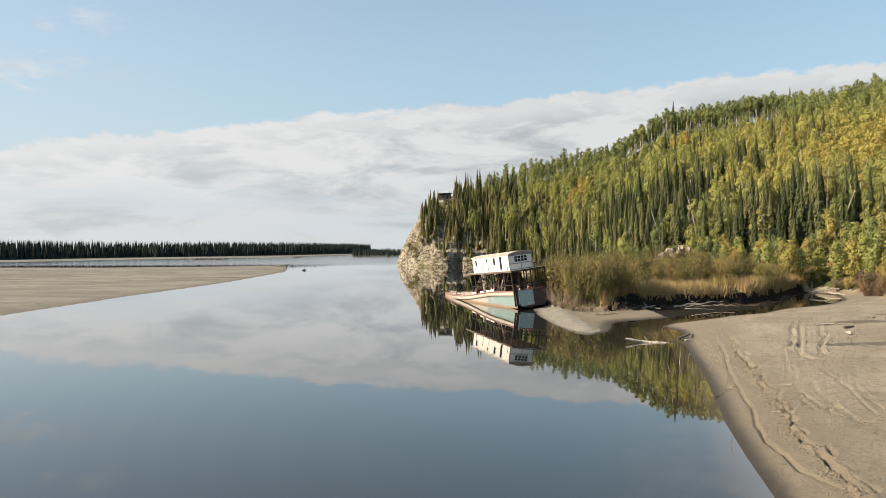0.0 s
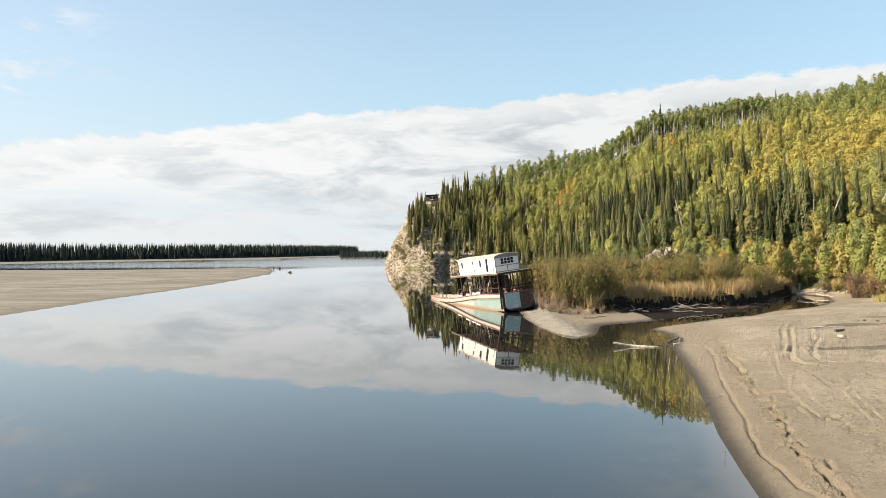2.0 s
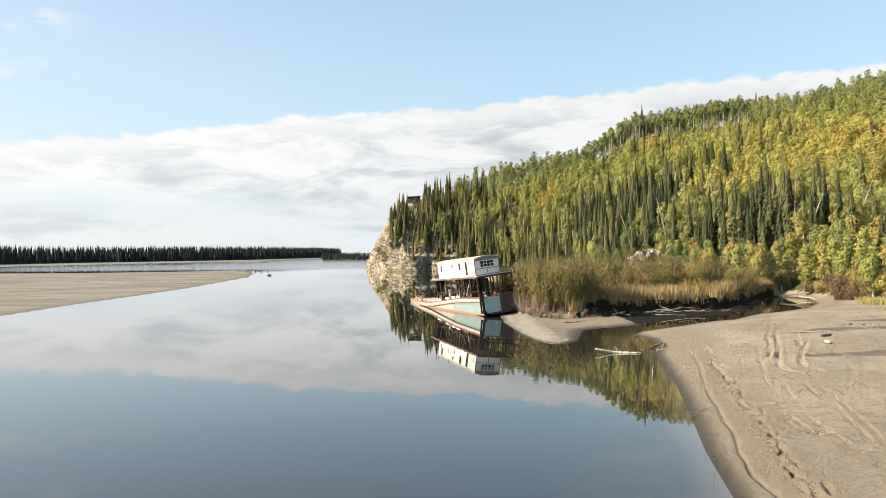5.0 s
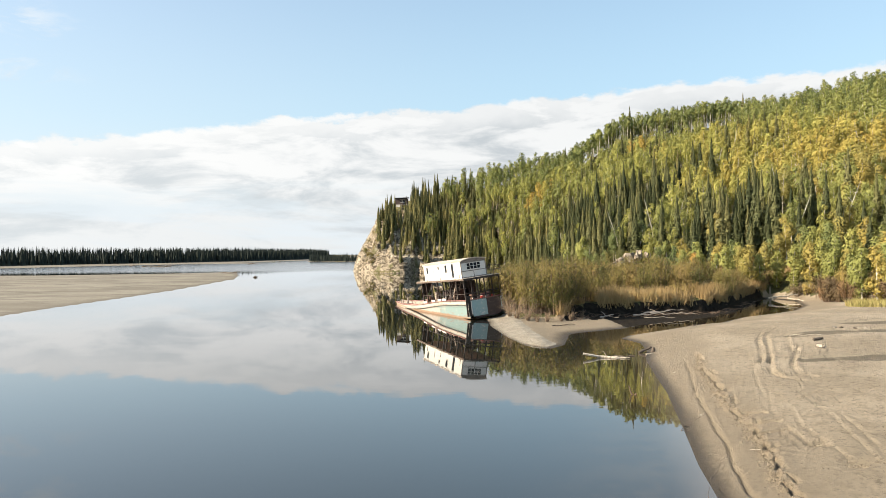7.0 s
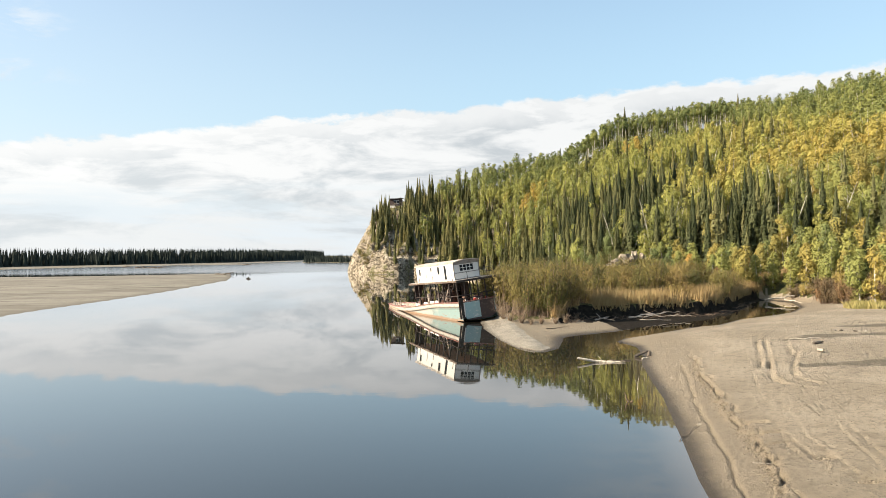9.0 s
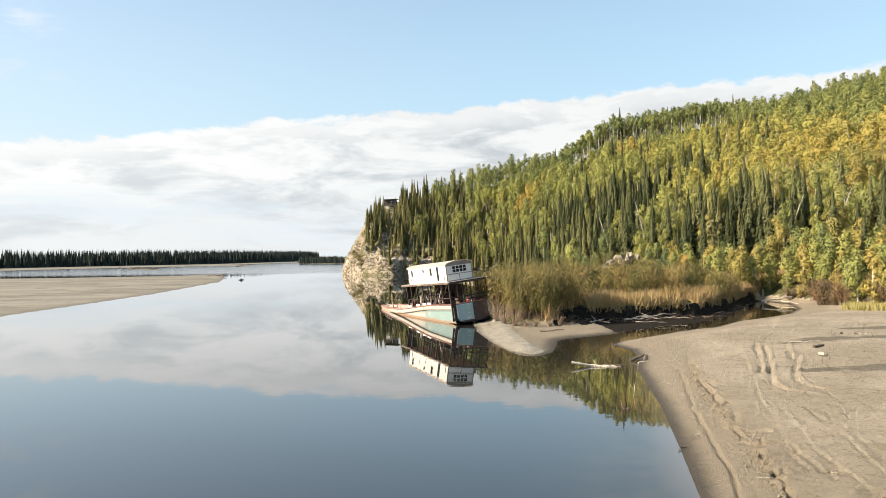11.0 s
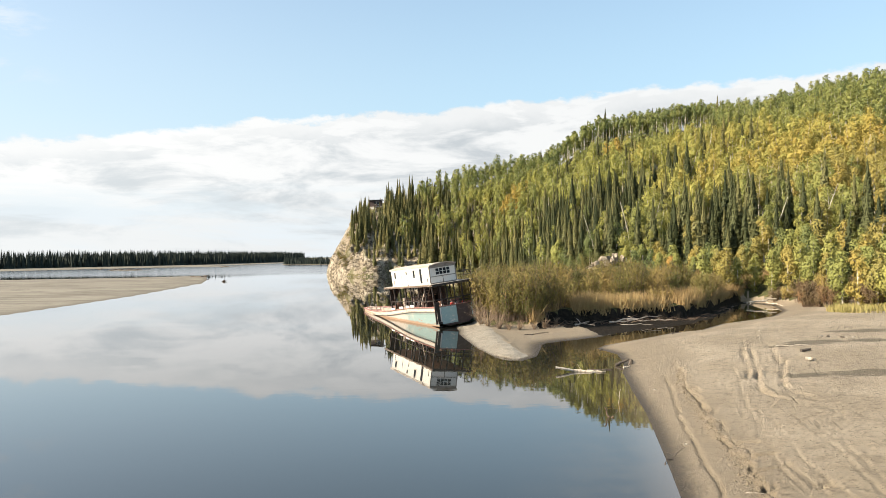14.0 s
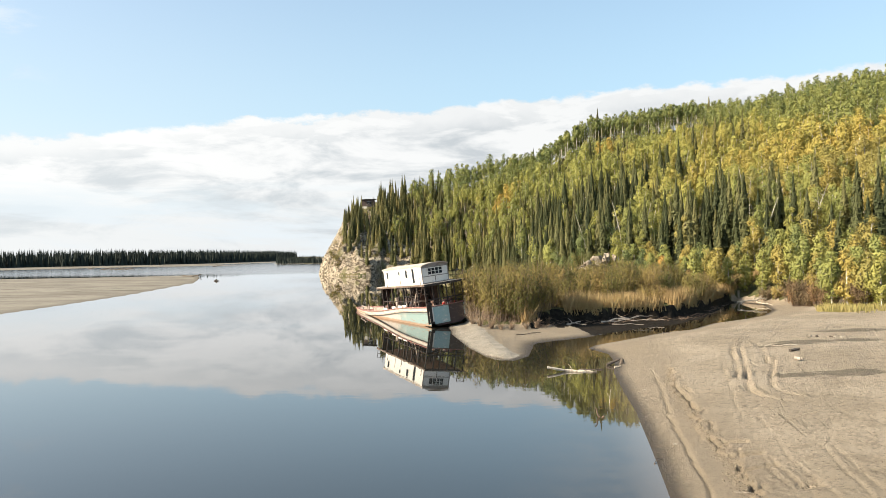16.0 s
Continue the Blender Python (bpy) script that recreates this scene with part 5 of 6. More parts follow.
    P("exhaust_pipe", tube([(2.9, 8.8, 1.3), (2.9, 8.8, 2.72)], [0.11, 0.11], 8), IRON)
    P("pump", join_geo(tube([(0.55, 7.0, 0.35), (1.25, 7.0, 0.35)], [0.36, 0.36], 10), beam((0.9, 7.0, -0.35), (0.9, 7.0, 0.3), 0.5, 0.6)), WHITE, label="white painted pump")
    P("switch_cabinet", block((0.9, 10.2, -0.5), (1.6, 10.8, 1.25), 0.04), PLANK, label="grey steel cabinet")
    P("winch_drum", tube([(0.7, 12.6, 0.35), (1.0, 12.6, 0.35), (1.0, 12.6, 0.25), (2.0, 12.6, 0.25), (2.0, 12.6, 0.35), (2.3, 12.6, 0.35)], [0.36, 0.36, 0.2, 0.2, 0.36, 0.36], 12), IRON)
    P("winch_frame", join_geo(beam((0.6, 12.6, -0.65), (0.6, 12.6, 0.55), 0.08, 0.5), beam((2.4, 12.6, -0.65), (2.4, 12.6, 0.55), 0.08, 0.5)), IRON)
    for x, y, m in ((2.6, 0.2, RED), (3.3, 0.4, RED), (3.9, 1.1, IRON), (1.4, 0.9, IRON)):
        P("fuel_drum", tube([(x, y, -0.14), (x, y, 0.16), (x, y, 0.18), (x, y, 0.46), (x, y, 0.48), (x, y, 0.74)], [0.28, 0.28, 0.3, 0.3, 0.28, 0.28], 12), m)
    for x, y in ((2.05, -0.3), (3.6, -0.35)):
        P("fuel_can", block((x, y, 0.0), (x + 0.34, y + 0.2, 0.42), 0.05), JUG, label="red fuel can")
    for x, y, s in ((2.75, -0.35, 0.28), (1.0, -0.2, 0.25)):
        P("white_jug", join_geo(tube([(x, y, 0.05), (x, y, 0.1 + s), (x, y, 0.22 + s), (x, y, 0.3 + s)], [s * 0.5, s * 0.5, s * 0.2, s * 0.15], 8)), WHITE)
    # hanging tarp at the fore end of the cabin deck
    tv, tf = [], []
    for i in range(7):
        for j in range(5):
            u, v = i / 6, j / 4
            tv.append((-0.15 + 1.6 * u * (1 - 0.55 * v), 12.1 + 0.9 * v * (1 - 0.4 * u) + 0.08 * math.sin(9 * u), 2.72 - 2.1 * v))
    for i in range(6):
        for j in range(4):
            tf.append((i * 5 + j, i * 5 + j + 1, i * 5 + j + 6, i * 5 + j + 5))
    bm = bmesh.new()
    vs = [bm.verts.new(v) for v in tv]
    for f in tf:
        bm.faces.new([vs[i] for i in f])
    bmesh.ops.solidify(bm, geom=bm.faces[:], thickness=0.02)
    P("hanging_tarp", bm, TARP, label="dark hanging canvas tarp")
    # cabin deck
    P("cabin_deck", block((-0.42, -1.05, 2.74), (5.0, 13.4, 2.88), 0.02), PLANK, label="weathered overhanging cabin deck")
    P("deck_fascia", beam((-0.44, -1.05, 2.74), (-0.44, 13.4, 2.74), 0.06, 0.20), FASCIA)
    P("deck_fascia", beam((-0.42, -1.08, 2.72), (5.0, -1.08, 2.72), 0.06, 0.26), TIMBER)
    for x, y in ((4.92, -0.95), (4.92, 1.6), (4.92, 4.2), (4.92, 6.8), (3.95, -0.95), (-0.35, 13.2), (0.9, 13.2), (-0.35, 0.0), (-0.35, 5.6), (-0.35, 9.8), (1.2, -0.98)):
        tall = 1.15 if x > 3 or y > 13 else 0.8
        P("rail_post", beam((x, y, 2.88), (x, y, 2.88 + tall), 0.05, 0.05), TIMBER)
    for a, c in (((4.92, -0.95, 3.98), (4.92, 6.8, 3.98)), ((3.95, -0.95, 3.98), (4.92, -0.95, 3.98)), ((4.92, -0.95, 3.45), (4.92, 6.8, 3.45)), ((3.95, -0.95, 3.45), (4.92, -0.95, 3.45)),
                 ((-0.35, 13.2, 3.98), (0.9, 13.2, 3.98)), ((-0.35, 13.2, 3.45), (0.9, 13.2, 3.45))):
        P("deck_rail", beam(a, c, 0.05, 0.05), TIMBER)
    # cabin: four walls, low arched roof, window, doors
    L, Wd, z0, z1 = 11.3, 3.45, 2.88, 5.02
    holes = [(2.15, 2.75, 3.05, 4.78), (4.0, 4.6, 3.75, 4.75), (6.3, 6.7, 4.2, 4.7), (9.8, 10.35, 3.8, 4.7), (8.1, 8.22, 3.05, 4.3)]
    cols = sorted({0.0, L} | {v for h in holes for v in h[:2]})
    strips = []
    for a, c in zip(cols[:-1], cols[1:]):
        cut = [h for h in holes if h[0] <= a and c <= h[1]]
        spans = [(z0, z1)] if not cut else [(z0, cut[0][2]), (cut[0][3], z1)]
        for lo, hi in spans:
            strips.append(beam((0.04, a, (lo + hi) / 2), (0.04, c, (lo + hi) / 2), 0.08, hi - lo))
    cabin = P("cabin", join_geo(*strips, beam((Wd - 0.04, 0, (z0 + z1) / 2), (Wd - 0.04, L, (z0 + z1) / 2), 0.08, z1 - z0),
                                beam((0, L - 0.04, (z0 + z1) / 2), (Wd, L - 0.04, (z0 + z1) / 2), 0.08, z1 - z0),
                                beam((0.08, 0.04, z0 + 0.5), (Wd - 0.08, 0.04, z0 + 0.5), 0.08, 1.0), beam((0.08, 0.04, z1 - 0.175), (Wd - 0.08, 0.04, z1 - 0.175), 0.08, 0.35),
                                beam((0.08, 0.04, 4.275), (0.78, 0.04, 4.275), 0.08, 0.79), beam((2.72, 0.04, 4.275), (Wd - 0.08, 0.04, 4.275), 0.08, 0.79)), WHITE, label="white painted trailer cabin")
    rv, rf = [], []
    for y in (-0.28, L + 0.3):
        for i in range(9):
            u = -1 + i / 4
            rv.append((Wd / 2 + u * (Wd / 2 + 0.08), y, z1 + 0.05 + 0.24 * (1 - u * u)))
        for i in range(9):
            u = -1 + i / 4
            rv.append((Wd / 2 + u * (Wd / 2 + 0.08), y, z1 - 0.06 + 0.24 * (1 - u * u)))
    for i in range(8):
        rf += [(i, i + 1, i + 19, i + 18), (i + 10, i + 9, i + 27, i + 28), (i + 1, i, i + 9, i + 10), (i + 18, i + 19, i + 28, i + 27)]
    rf += [(0, 18, 27, 9), (8, 17, 35, 26)]
    P("roof", (rv, rf), ROOFING, cabin, "tan felt roof, slightly arched")
    gv = [(0.0, y, z1) for y in (-0.02, 0.08)] + [(Wd, y, z1) for y in (-0.02, 0.08)]
    arch = [(Wd / 2 + (-1 + i / 4) * Wd / 2, z1 - 0.02 + 0.2 * (1 - (-1 + i / 4) ** 2)) for i in range(9)]
    ag = [(x, -0.03, z) for x, z in arch] + [(Wd, -0.03, z1 - 0.3), (0, -0.03, z1 - 0.3)]
    ab = [(x, 0.1, z) for x, _, z in ag]
    n = len(ag)
    P("gable", (ag + ab, [tuple(range(n)), tuple(range(2 * n - 1, n - 1, -1))] + [(i, (i + 1) % n, (i + 1) % n + n, i + n) for i in range(n)]), TRIM, cabin, "dark weathered gable board")
    P("belt_rail", beam((-0.02, -0.03, 3.72), (Wd + 0.02, -0.03, 3.72), 0.05, 0.09), TRIM, cabin)
    P("sill_board", beam((-0.02, -0.03, 2.94), (Wd + 0.02, -0.03, 2.94), 0.05, 0.12), TRIM, cabin)
    for x in (0.0, Wd):
        P("corner_board", beam((x, -0.02, z0), (x, -0.02, z1), 0.1, 0.08), TRIM, cabin)
    P("eave_trim", beam((-0.04, -0.2, z1 - 0.05), (-0.04, L + 0.2, z1 - 0.05), 0.05, 0.10), WHITE, cabin)
    # stern window: four lights of two panes
    for i in range(4):
        a = 0.80 + i * 0.48
        for j in range(2):
            P("pane", block((a + 0.03, 0.02, 3.92 + j * 0.38), (a + 0.45, 0.04, 4.25 + j * 0.38), 0.0), DARK_FILL, cabin)
        P("mullion", beam((a, 0.0, 3.88), (a, 0.0, 4.67), 0.06, 0.05), WHITE, cabin)
    P("mullion", beam((2.72, 0.0, 3.88), (2.72, 0.0, 4.67), 0.06, 0.05), WHITE, cabin)
    P("window_bar", beam((0.78, 0.0, 4.28), (2.74, 0.0, 4.28), 0.05, 0.05), WHITE, cabin)
    for a, c in ((3.88, 0.78), (4.67, 0.78)):
        P("window_rail", beam((c, -0.01, a), (2.74, -0.01, a), 0.06, 0.07), WHITE, cabin)
    names = ("doorway", "side_window", "side_window", "side_window", "side_slot")
    for (a, c, lo, hi), name in zip(holes, names):
        # dark sheets in the holes stand for the shade inside
        P(name, block((0.05, a + 0.01, lo + 0.01), (0.07, c - 0.01, hi - 0.01), 0.0), DARK_FILL, cabin, "doorway filled by a dark sheet for the unlit inside" if name == "doorway" else "")
        if name == "side_window":
            P("window_frame", join_geo(beam((-0.01, a, lo), (-0.01, c, lo), 0.06, 0.06), beam((-0.01, a, hi), (-0.01, c, hi), 0.06, 0.06),
                                       beam((-0.01, a, lo), (-0.01, a, hi), 0.06, 0.06), beam((-0.01, c, lo), (-0.01, c, hi), 0.06, 0.06)), WHITE, cabin)
    return boat


build_boat()


# ---- hut on the bluff ----
def build_hut():
    x, y = 1.0, 347.0
    z = float(ground_height(np.array([x]), np.array([y]))[0])
    hut = new("bluff_hut")
    hut.matrix_basis = pose(x, y, 30.4, 0, 0, -8)
    tagged(hut, "small dark timber hut on stilts at the bluff edge", "hut")
    part("platform", block((-3.2, -2.2, 1.2), (3.2, 2.2, 1.45), 0.03), PLANK, hut)
    for a in (-2.8, 0, 2.8):
        for c in (-1.9, 1.9):
            part("stilt", beam((a, c, z - 31.6), (a, c, 1.2), 0.22, 0.22), PLANK, hut)
    part("skirt_board", block((-3.0, -2.1, 0.1), (-0.4, -2.02, 1.2), 0.02), WHITE, hut, "pale skirting boards")
    part("hut_wall", block((-2.9, -1.9, 1.45), (2.9, 1.9, 4.2), 0.04), TARP, hut, "dark stained board walls")
    part("hut_roof", join_geo(beam((-3.4, -0.2, 4.42), (3.6, -0.2, 4.62), 4.8, 0.2)), TIMBER, hut)
    part("hut_window", block((-0.6, -1.96, 2.3), (1.6, -1.9, 3.6), 0.01), DARK_FILL, hut)
    part("window_frame", join_geo(beam((-0.65, -1.98, 2.28), (1.65, -1.98, 2.28), 0.08, 0.1), beam((-0.65, -1.98, 3.62), (1.65, -1.98, 3.62), 0.08, 0.1), beam((0.5, -1.98, 2.28), (0.5, -1.98, 3.62), 0.08, 0.1)), WHITE, hut)
    part("stove_pipe", tube([(2.2, 0.5, 4.4), (2.2, 0.5, 5.6)], [0.14, 0.14], 8), IRON, hut)


build_hut()


# ---- driftwood, stones and clods ----
def height_at(x, y):
    return float(ground_height(np.array([x]), np.array([y]))[0])


def bent(a, c, r0, r1, rng, sides=6, wob=0.06):
    a, c = Vector(a), Vector(c)
    n = 5
    pts, rad = [], []
    for i in range(n + 1):
        f = i / n
        k = (a - c).length * wob
        pts.append(a.lerp(c, f) + Vector((rng.uniform(-k, k), rng.uniform(-k, k), rng.uniform(-k, k) * 0.5)) * (1 if 0 < i < n else 0))
        rad.append(r0 + (r1 - r0) * f)
    return tube(pts, rad, sides)


def driftwood(name, label, stems, mat, seed):
    """Stems: pairs of ends with two radii. The first is the trunk, the rest are its limbs."""
    rng = random.Random(seed)
    c = stems[0][0]
    root = new(name)
    root.matrix_basis = pose(c[0], c[1], c[2])
    tagged(root, label, "driftwood")
    for i, (a, b, r0, r1) in enumerate(stems):
        a, b = [tuple(p[k] - c[k] for k in range(3)) for p in (a, b)]
        part("trunk" if i == 0 else "limb", bent(a, b, r0, r1, rng), mat, root)
    return root


def stone(name, x, y, size, mat, label, seed, flat=0.55, category="stone", group="", sink=0.3):
    rng = random.Random(seed)
    bm = bmesh.new()
    bmesh.ops.create_icosphere(bm, subdivisions=2, radius=1.0)
    off = Vector((rng.uniform(0, 50), rng.uniform(0, 50), 0))
    for v in bm.verts:
        k = 0.75 + 0.5 * noise.noise(v.co * 1.3 + off) + 0.2 * noise.noise(v.co * 3.1 + off)
        v.co = Vector((v.co.x * size * k, v.co.y * size * k * rng.uniform(0.68, 0.72), v.co.z * size * k * flat))
    me = bpy.data.meshes.new(name)
    bm.to_mesh(me)
    bm.free()
    me.materials.append(mat)
    ob = new(name, me)
    ob.matrix_basis = pose(x, y, height_at(x, y) + size * flat * (1 - 2 * sink), 0, 0, rng.uniform(0, 360))
    return tagged(ob, label, category, group)


driftwood("floating_log", "bleached log with a dark butt, half sunk in the shallows",
          [((15.15, 58.2, 0.34), (18.1, 58.0, -0.10), 0.085, 0.13), ((17.4, 58.1, 0.05), (18.6, 57.7, 0.06), 0.10, 0.03), ((17.0, 58.1, 0.08), (16.7, 58.3, 0.5), 0.03, 0.01)], DRIFT, 1)
driftwood("sunken_branch", "dark wet branch lying in the shallows", [((17.6, 58.9, -0.05), (19.3, 58.6, 0.03), 0.09, 0.04)], DARK_DRIFT, 2)
driftwood("snag", "dark broken snag standing out of the water", [((14.5, 44.4, -0.15), (14.2, 44.5, 0.5), 0.055, 0.025), ((14.5, 44.4, -0.05), (14.62, 44.35, 0.08), 0.06, 0.03)], TWIG, 3)
driftwood("beached_plank", "dark split log propped on the mud at the waterline",
          [((20.2, 60.3, 0.05), (21.3, 60.6, 0.42), 0.13, 0.10), ((21.25, 60.2, 0.0), (21.4, 60.25, 0.42), 0.15, 0.12)], DARK_DRIFT, 4)
driftwood("pale_stub", "small bleached stub on the mud", [((20.4, 59.2, 0.04), (20.9, 59.25, 0.12), 0.07, 0.05)], DRIFT, 5)
driftwood("mud_stick", "thin dark stick lying on the wet mud", [((14.0, 36.4, 0.02), (15.5, 37.9, 0.22), 0.022, 0.01), ((14.7, 37.1, 0.12), (14.5, 37.7, 0.14), 0.012, 0.006)], DARK_DRIFT, 17)
driftwood("water_twig", "thin bare twig poking out of the shallows", [((11.3, 27.6, -0.1), (11.5, 27.9, 0.35), 0.012, 0.005)], DARK_DRIFT, 18)
driftwood("reed_twig", "thin bent twig standing in the shallows", [((16.0, 47.6, -0.1), (16.2, 47.8, 0.75), 0.018, 0.006), ((16.1, 47.7, 0.3), (15.9, 47.8, 0.6), 0.01, 0.004)], DRIFT, 19)
driftwood("mud_branch", "short pale branch at the slumped mud edge", [((14.7, 31.5, 0.5), (15.2, 31.1, 0.56), 0.014, 0.008)], PLANK, 20)
driftwood("channel_stick", "thin stick lying across the channel mouth", [((21.6, 68.5, 0.0), (23.4, 70.6, 0.15), 0.03, 0.015)], DARK_DRIFT, 6)
driftwood("flat_chunk", "dark chunk of wood on the channel edge", [((31.9, 77.6, 0.24), (33.0, 77.9, 0.27), 0.10, 0.08)], DARK_DRIFT, 7)
driftwood("beach_log", "dark driftwood chunk on the dry mud", [((32.3, 56.5, 1.36), (33.3, 56.9, 1.40), 0.12, 0.08)], DARK_DRIFT, 8)
driftwood("beach_stub", "short pale driftwood block on the mud", [((30.4, 52.9, 1.38), (30.75, 52.5, 1.40), 0.12, 0.10)], DRIFT, 9)
driftwood("beach_branch", "long thin bleached branch on the mud", [((32.0, 59.2, 1.33), (34.6, 59.0, 1.36), 0.04, 0.02)], DRIFT, 10)
driftwood("dead_limb", "bleached forked limb at the head of the channel",
          [((58.5, 112.0, 0.55), (63.6, 112.6, 1.05), 0.14, 0.09), ((61.6, 112.4, 0.7), (63.0, 109.5, 0.15), 0.10, 0.05), ((60.5, 112.2, 0.7), (63.4, 113.6, 1.5), 0.08, 0.03),
           ((59.5, 112.1, 0.6), (58.0, 110.5, 0.3), 0.07, 0.03)], DRIFT, 11)
driftwood("drift_tangle", "bleached branches washed against the muddy bank",
          [((29.0, 88.0, 0.45), (34.5, 90.6, 0.75), 0.11, 0.05), ((30.2, 88.3, 0.5), (34.0, 88.4, 0.55), 0.07, 0.03), ((31.5, 89.2, 0.6), (36.0, 90.0, 0.9), 0.06, 0.02),
           ((33.0, 88.8, 0.4), (31.6, 90.2, 1.1), 0.05, 0.02), ((30.0, 87.2, 0.25), (33.5, 86.6, 0.2), 0.06, 0.02), ((34.5, 89.5, 0.5), (37.0, 89.0, 0.45), 0.06, 0.03)], PLANK, 12)
driftwood("bank_root", "grey root wad under the sod bank", [((24.5, 86.5, 0.4), (26.2, 86.8, 0.65), 0.10, 0.05), ((25.2, 86.6, 0.5), (25.0, 87.6, 1.0), 0.06, 0.02), ((25.6, 86.5, 0.5), (26.6, 85.8, 0.35), 0.06, 0.02)], PLANK, 13)
driftwood("shelf_branch", "dark dead branch on the mud shelf", [((17.0, 78.0, 0.42), (19.6, 78.6, 0.45), 0.05, 0.03), ((18.0, 78.2, 0.42), (18.9, 77.6, 0.5), 0.03, 0.01)], DARK_DRIFT, 14)
driftwood("river_snag", "dark snag breaking the river surface", [((-51.9, 258.5, -0.1), (-51.0, 258.7, 0.55), 0.3, 0.2), ((-51.2, 258.6, 0.1), (-50.3, 258.4, 0.25), 0.2, 0.1)], DARK_DRIFT, 15)
driftwood("bar_snag", "dark stranded log at the tip of the bar", [((-78.0, 318.0, 0.25), (-70.0, 312.0, 0.5), 0.35, 0.25), ((-72.5, 313.0, 0.4), (-69.0, 313.0, 1.1), 0.25, 0.1)], DARK_DRIFT, 16)
for i, (x, y, l) in enumerate(((-186, 520, 9), (-176, 517, 7), (-168, 514, 6), (-128, 600, 6), (-210, 560, 5))):
    driftwood("shoal_log", "dark drift log stranded on the mid-river shoal", [((x, y, 0.35), (x + l, y - 1.5, 0.75), 0.45, 0.3), ((x + l * 0.4, y - 0.6, 0.5), (x + l * 0.7, y + 1.0, 1.5), 0.25, 0.1)], DARK_DRIFT, 30 + i)
for i, (x, y, s, dark) in enumerate(((38.5, 63.6, 0.24, 0), (38.9, 63.3, 0.20, 1), (39.6, 62.5, 0.22, 1), (40.3, 62.2, 0.20, 0), (40.0, 62.6, 0.15, 0), (38.0, 68.4, 0.16, 0), (37.2, 70.6, 0.13, 0), (15.7, 38.3, 0.13, 0), (19.0, 49.9, 0.10, 0))):
    stone("stone", x, y, s, DARK_DRIFT if dark else STONE, "small pale stone lying on the mud" if not dark else "small dark stone lying on the mud", 50 + i, group="stones on the beach")


for x, y, s, f in ((51.0, 157.0, 1.9, 0.9), (53.6, 158.2, 1.5, 1.0), (49.0, 156.6, 1.3, 0.8), (55.2, 157.6, 1.0, 0.9), (52.4, 156.2, 1.1, 0.7)):
    ob = stone("rock_outcrop", x, y, s, OUTCROP, "pale bare rock outcrop at the foot of the hill", int(10 * x), f, "rock", "outcrops at the hill foot", 0.0)
    ob.location.z = 6.6 + 0.2 * (x - 52)


def clod_heap(x, y, long, wide, count, seed):
    rng = random.Random(seed)
    root = new("clod_heap")
    root.matrix_basis = pose(x, y, height_at(x, y))
    tagged(root, "heap of churned dark mud clods on the beach", "mud clods")
    for i in range(count):
        bm = bmesh.new()
        bmesh.ops.create_icosphere(bm, subdivisions=1, radius=1.0)
        s = rng.uniform(0.03, 0.085)
        ox, oy = rng.gauss(0, long * 0.4), rng.gauss(0, wide * 0.4)
        for v in bm.verts:
            k = s * rng.uniform(0.65, 1.25)
            v.co = Vector((v.co.x * k * 1.2 + ox, v.co.y * k + oy, v.co.z * k * 0.8 + s * 0.4))
        part("clod", bm, CLOD, root)


clod_heap(17.1, 31.1, 0.8, 0.4, 60, 1)
clod_heap(17.0, 28.4, 0.9, 0.35, 64, 2)


def crumbs():
    """Crumbled mud along the slumped edge and loose bits over the beach."""
    rng = np.random.RandomState(9)
    rows = []
    pts = np.array(SCARP[:-2], float)
    seg = np.hypot(*np.diff(pts, axis=0).T)
    for i in range(2300):
        if i < 1700:
            k = rng.choice(len(seg), p=seg / seg.sum())
            p = pts[k] + rng.uniform() * (pts[k + 1] - pts[k]) + rng.normal(size=2) * (0.17, 0.17)
            s = rng.uniform(0.014, 0.040) * (1 if rng.uniform() < 0.93 else 1.7)
        else:
            t = rng.uniform()
            p = np.array((14 + 22 * t, 24 + 40 * t)) + rng.uniform(-1, 1, 2) * (5, 6)
            s = rng.uniform(0.012, 0.042)
        rows.append((p[0], p[1], s))
    x, y, s = np.array(rows).T
    ok = signed(LAND_E, x, y) > 0.3
    x, y, s = x[ok], y[ok], s[ok]
    z = ground_height(x, y)
    base = np.array([(1, 0, 0), (0, 1, 0), (-1, 0, 0), (0, -1, 0), (0, 0, 1), (0, 0, -1)], float)
    faces = np.array([(0, 1, 4), (1, 2, 4), (2, 3, 4), (3, 0, 4), (1, 0, 5), (2, 1, 5), (3, 2, 5), (0, 3, 5)])
    n = len(x)
    v = base[None] * rng.uniform(0.6, 1.3, (n, 6, 1)) * s[:, None, None] + rng.normal(size=(n, 6, 3)) * 0.2 * s[:, None, None]
    a = rng.uniform(0, 6.28, n)
    vx, vy = v[..., 0] * np.cos(a)[:, None] - v[..., 1] * np.sin(a)[:, None], v[..., 0] * np.sin(a)[:, None] + v[..., 1] * np.cos(a)[:, None]
    v = np.stack([vx + x[:, None], vy + y[:, None], v[..., 2] + (z + 0.35 * s)[:, None]], -1)
    f = (faces[None] + 6 * np.arange(n)[:, None, None]).reshape(-1, 3)
    ob = new("mud_crumbs", mesh_of("mud_crumbs", v.reshape(-1, 3), f, [CLOD]))
    tagged(ob, "crumbled dry mud along the slumped beach edge", "mud crumbs", kind="stuff")


crumbs()


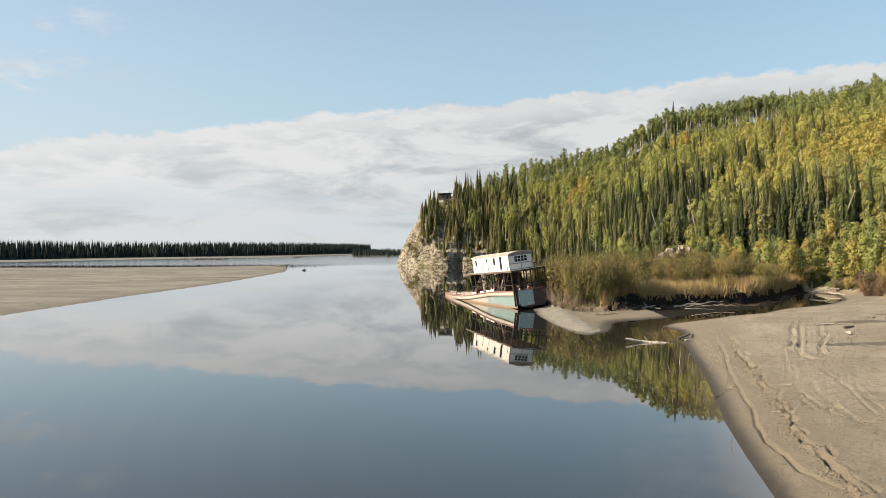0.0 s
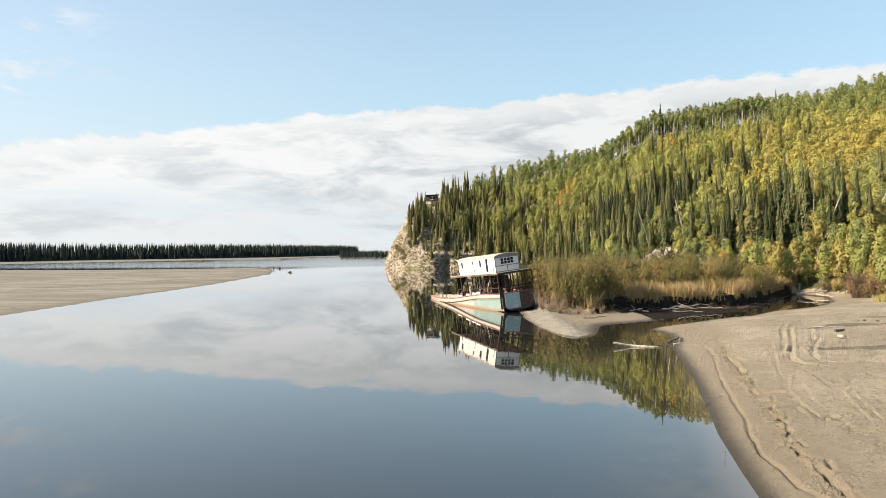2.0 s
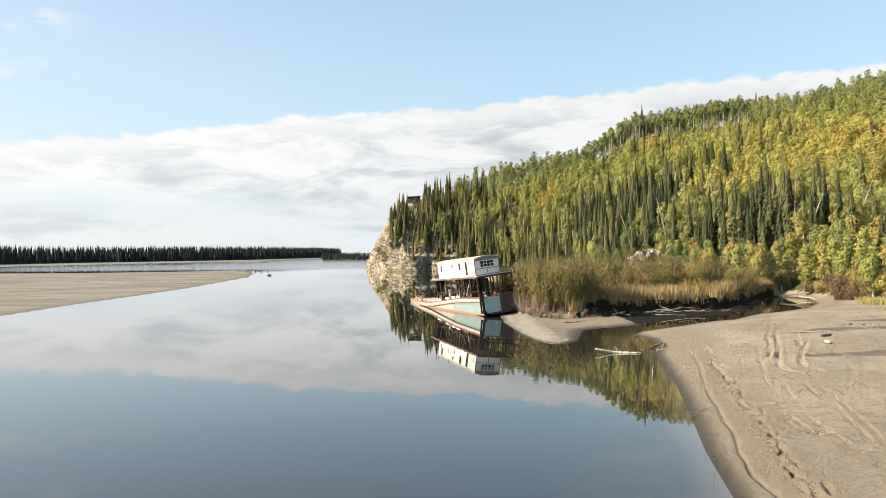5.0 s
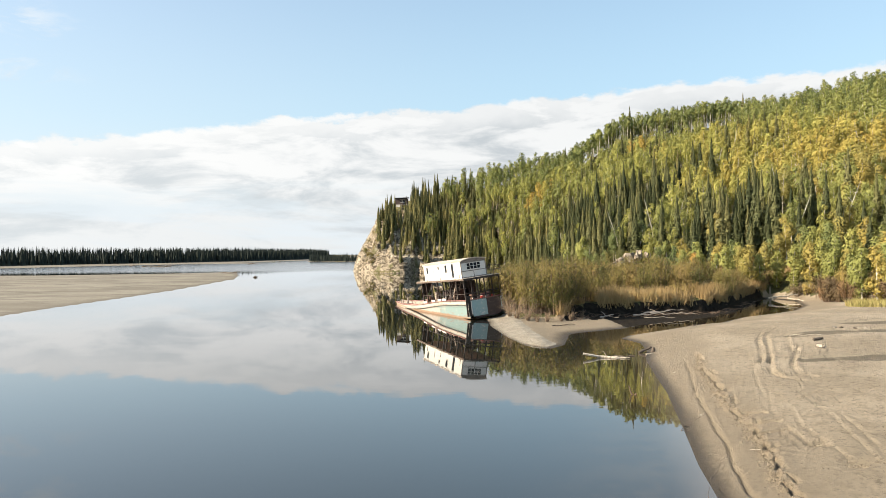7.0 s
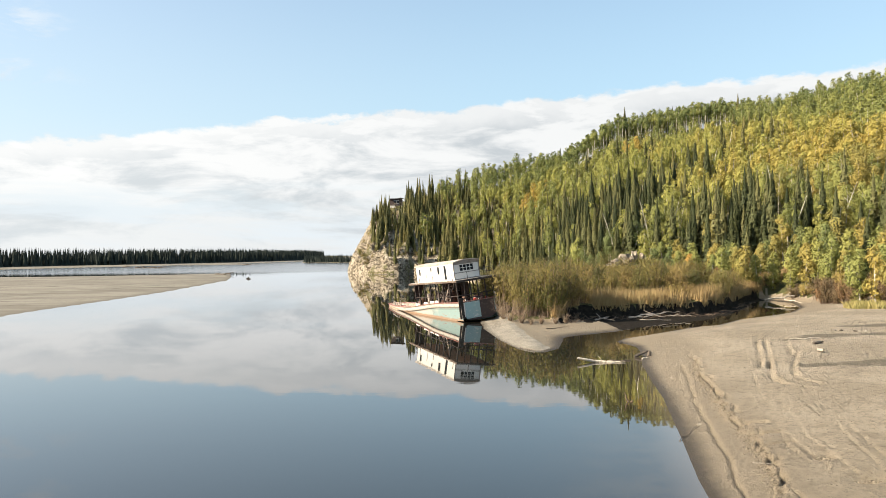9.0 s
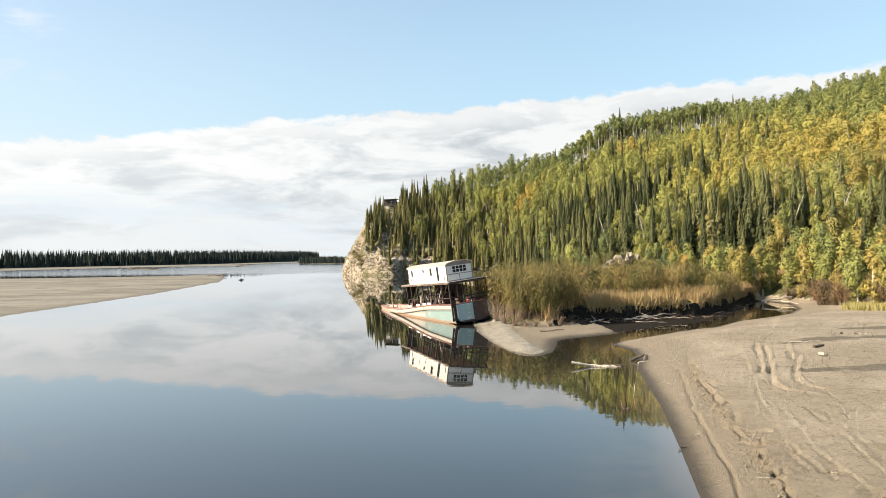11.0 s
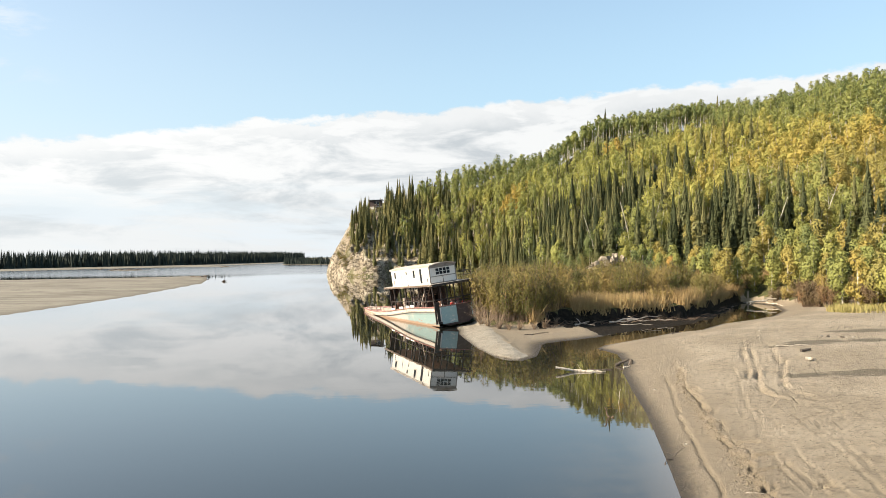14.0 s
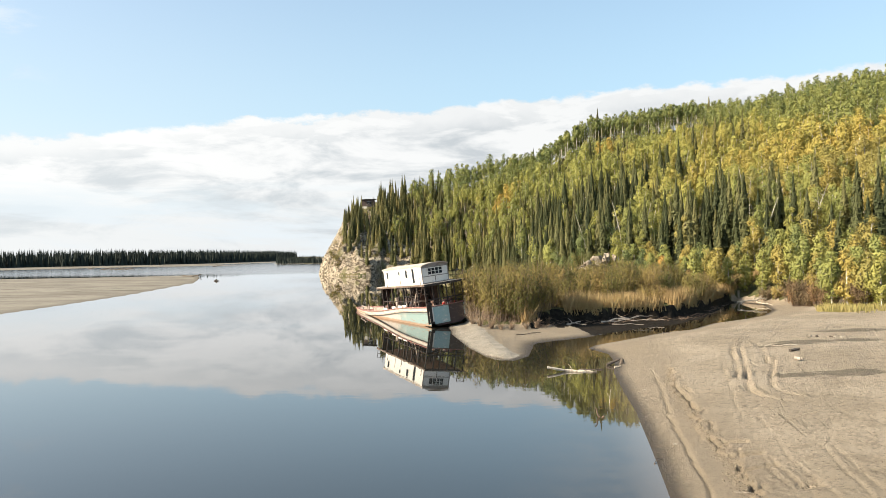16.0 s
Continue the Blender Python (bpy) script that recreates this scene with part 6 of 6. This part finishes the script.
def pebbles():
    """Coarse gravel on the spit."""
    rng = np.random.RandomState(13)
    line = np.array([(12.6, 64.8), (12.4, 74), (12.7, 82), (13.3, 91)])
    t = rng.uniform(0, 3, 3200)
    i = np.minimum(t.astype(int), 2)
    p = line[i] + (t - i)[:, None] * (line[i + 1] - line[i]) + rng.normal(size=(3200, 2)) * (0.75, 0.5)
    x, y = p.T
    z = ground_height(x, y)
    ok = z > 0.0
    x, y, z = x[ok], y[ok], z[ok]
    n, s = len(x), rng.uniform(0.014, 0.042, ok.sum())
    base = np.array([(1, 0, 0), (0, 1, 0), (-1, 0, 0), (0, -1, 0), (0, 0, 0.7), (0, 0, -0.7)], float)
    faces = np.array([(0, 1, 4), (1, 2, 4), (2, 3, 4), (3, 0, 4), (1, 0, 5), (2, 1, 5), (3, 2, 5), (0, 3, 5)])
    v = (base[None] + rng.normal(size=(n, 6, 3)) * 0.22) * s[:, None, None] + np.stack([x, y, z + 0.3 * s], -1)[:, None]
    ob = new("spit_pebbles", mesh_of("spit_pebbles", v.reshape(-1, 3), (faces[None] + 6 * np.arange(n)[:, None, None]).reshape(-1, 3), [STONE]))
    tagged(ob, "grey-tan gravel scattered along the spit", "gravel", kind="stuff")


pebbles()


def dead_brush():
    """Bare pale brush at the water side of the thicket, beside the boat."""
    rng = random.Random(4)
    for k, (x, y, h) in enumerate(((14.6, 86.2, 2.9), (15.6, 84.6, 2.2), (17.6, 83.4, 1.1), (19.2, 83.2, 0.9), (20.6, 84.6, 1.1), (14.2, 88.6, 3.0), (22.6, 87.4, 1.0), (16.4, 83.0, 1.0))):
        root = new("dead_brush")
        root.matrix_basis = pose(x, y, height_at(x, y))
        tagged(root, "bare grey-brown dead brush at the foot of the thicket", "brush", "dead brush on the bank")
        for i in range(64):
            a, out = rng.uniform(0, 6.28), rng.uniform(0.3, 1.0) * h * 0.7
            tip = (math.cos(a) * out, math.sin(a) * out, h * rng.uniform(0.35, 1.0))
            part("twig", tube([(math.cos(a) * 0.1, math.sin(a) * 0.1, -0.1), (tip[0] * 0.45, tip[1] * 0.45, tip[2] * 0.65), tip], [0.016, 0.012, 0.005], 3), TWIG if i % 3 else DEAD_TWIG, root)


dead_brush()


def bank_twigs():
    """Washed-in twigs under the sod bank."""
    rng = np.random.RandomState(17)
    rows = []
    pts = np.array(BANK_TOP[3:10], float)
    for i in range(170):
        k = rng.randint(len(pts) - 1)
        p = pts[k] + rng.uniform() * (pts[k + 1] - pts[k]) + np.array((0.45, -0.9)) * rng.uniform(0.1, 2.6)
        z = max(height_at(p[0], p[1]), 0.02)
        a, l = rng.uniform(0, 6.28), rng.uniform(0.5, 2.2)
        q = (p[0] + math.cos(a) * l, p[1] + math.sin(a) * l * 0.5, z + rng.uniform(0.05, 0.55))
        m = ((p[0] + q[0]) / 2 + rng.normal() * 0.1, (p[1] + q[1]) / 2, (z + q[2]) / 2 + rng.uniform(0, 0.15))
        rows.append(bar_tris([(p[0], p[1], z - 0.05), m, q], [0.03, 0.022, 0.008], 3))
    ob = new("bank_twigs", tri_mesh("bank_twigs", np.concatenate(rows), TWIG))
    tagged(ob, "dead twigs washed against the muddy bank", "twigs", kind="stuff")


bank_twigs()
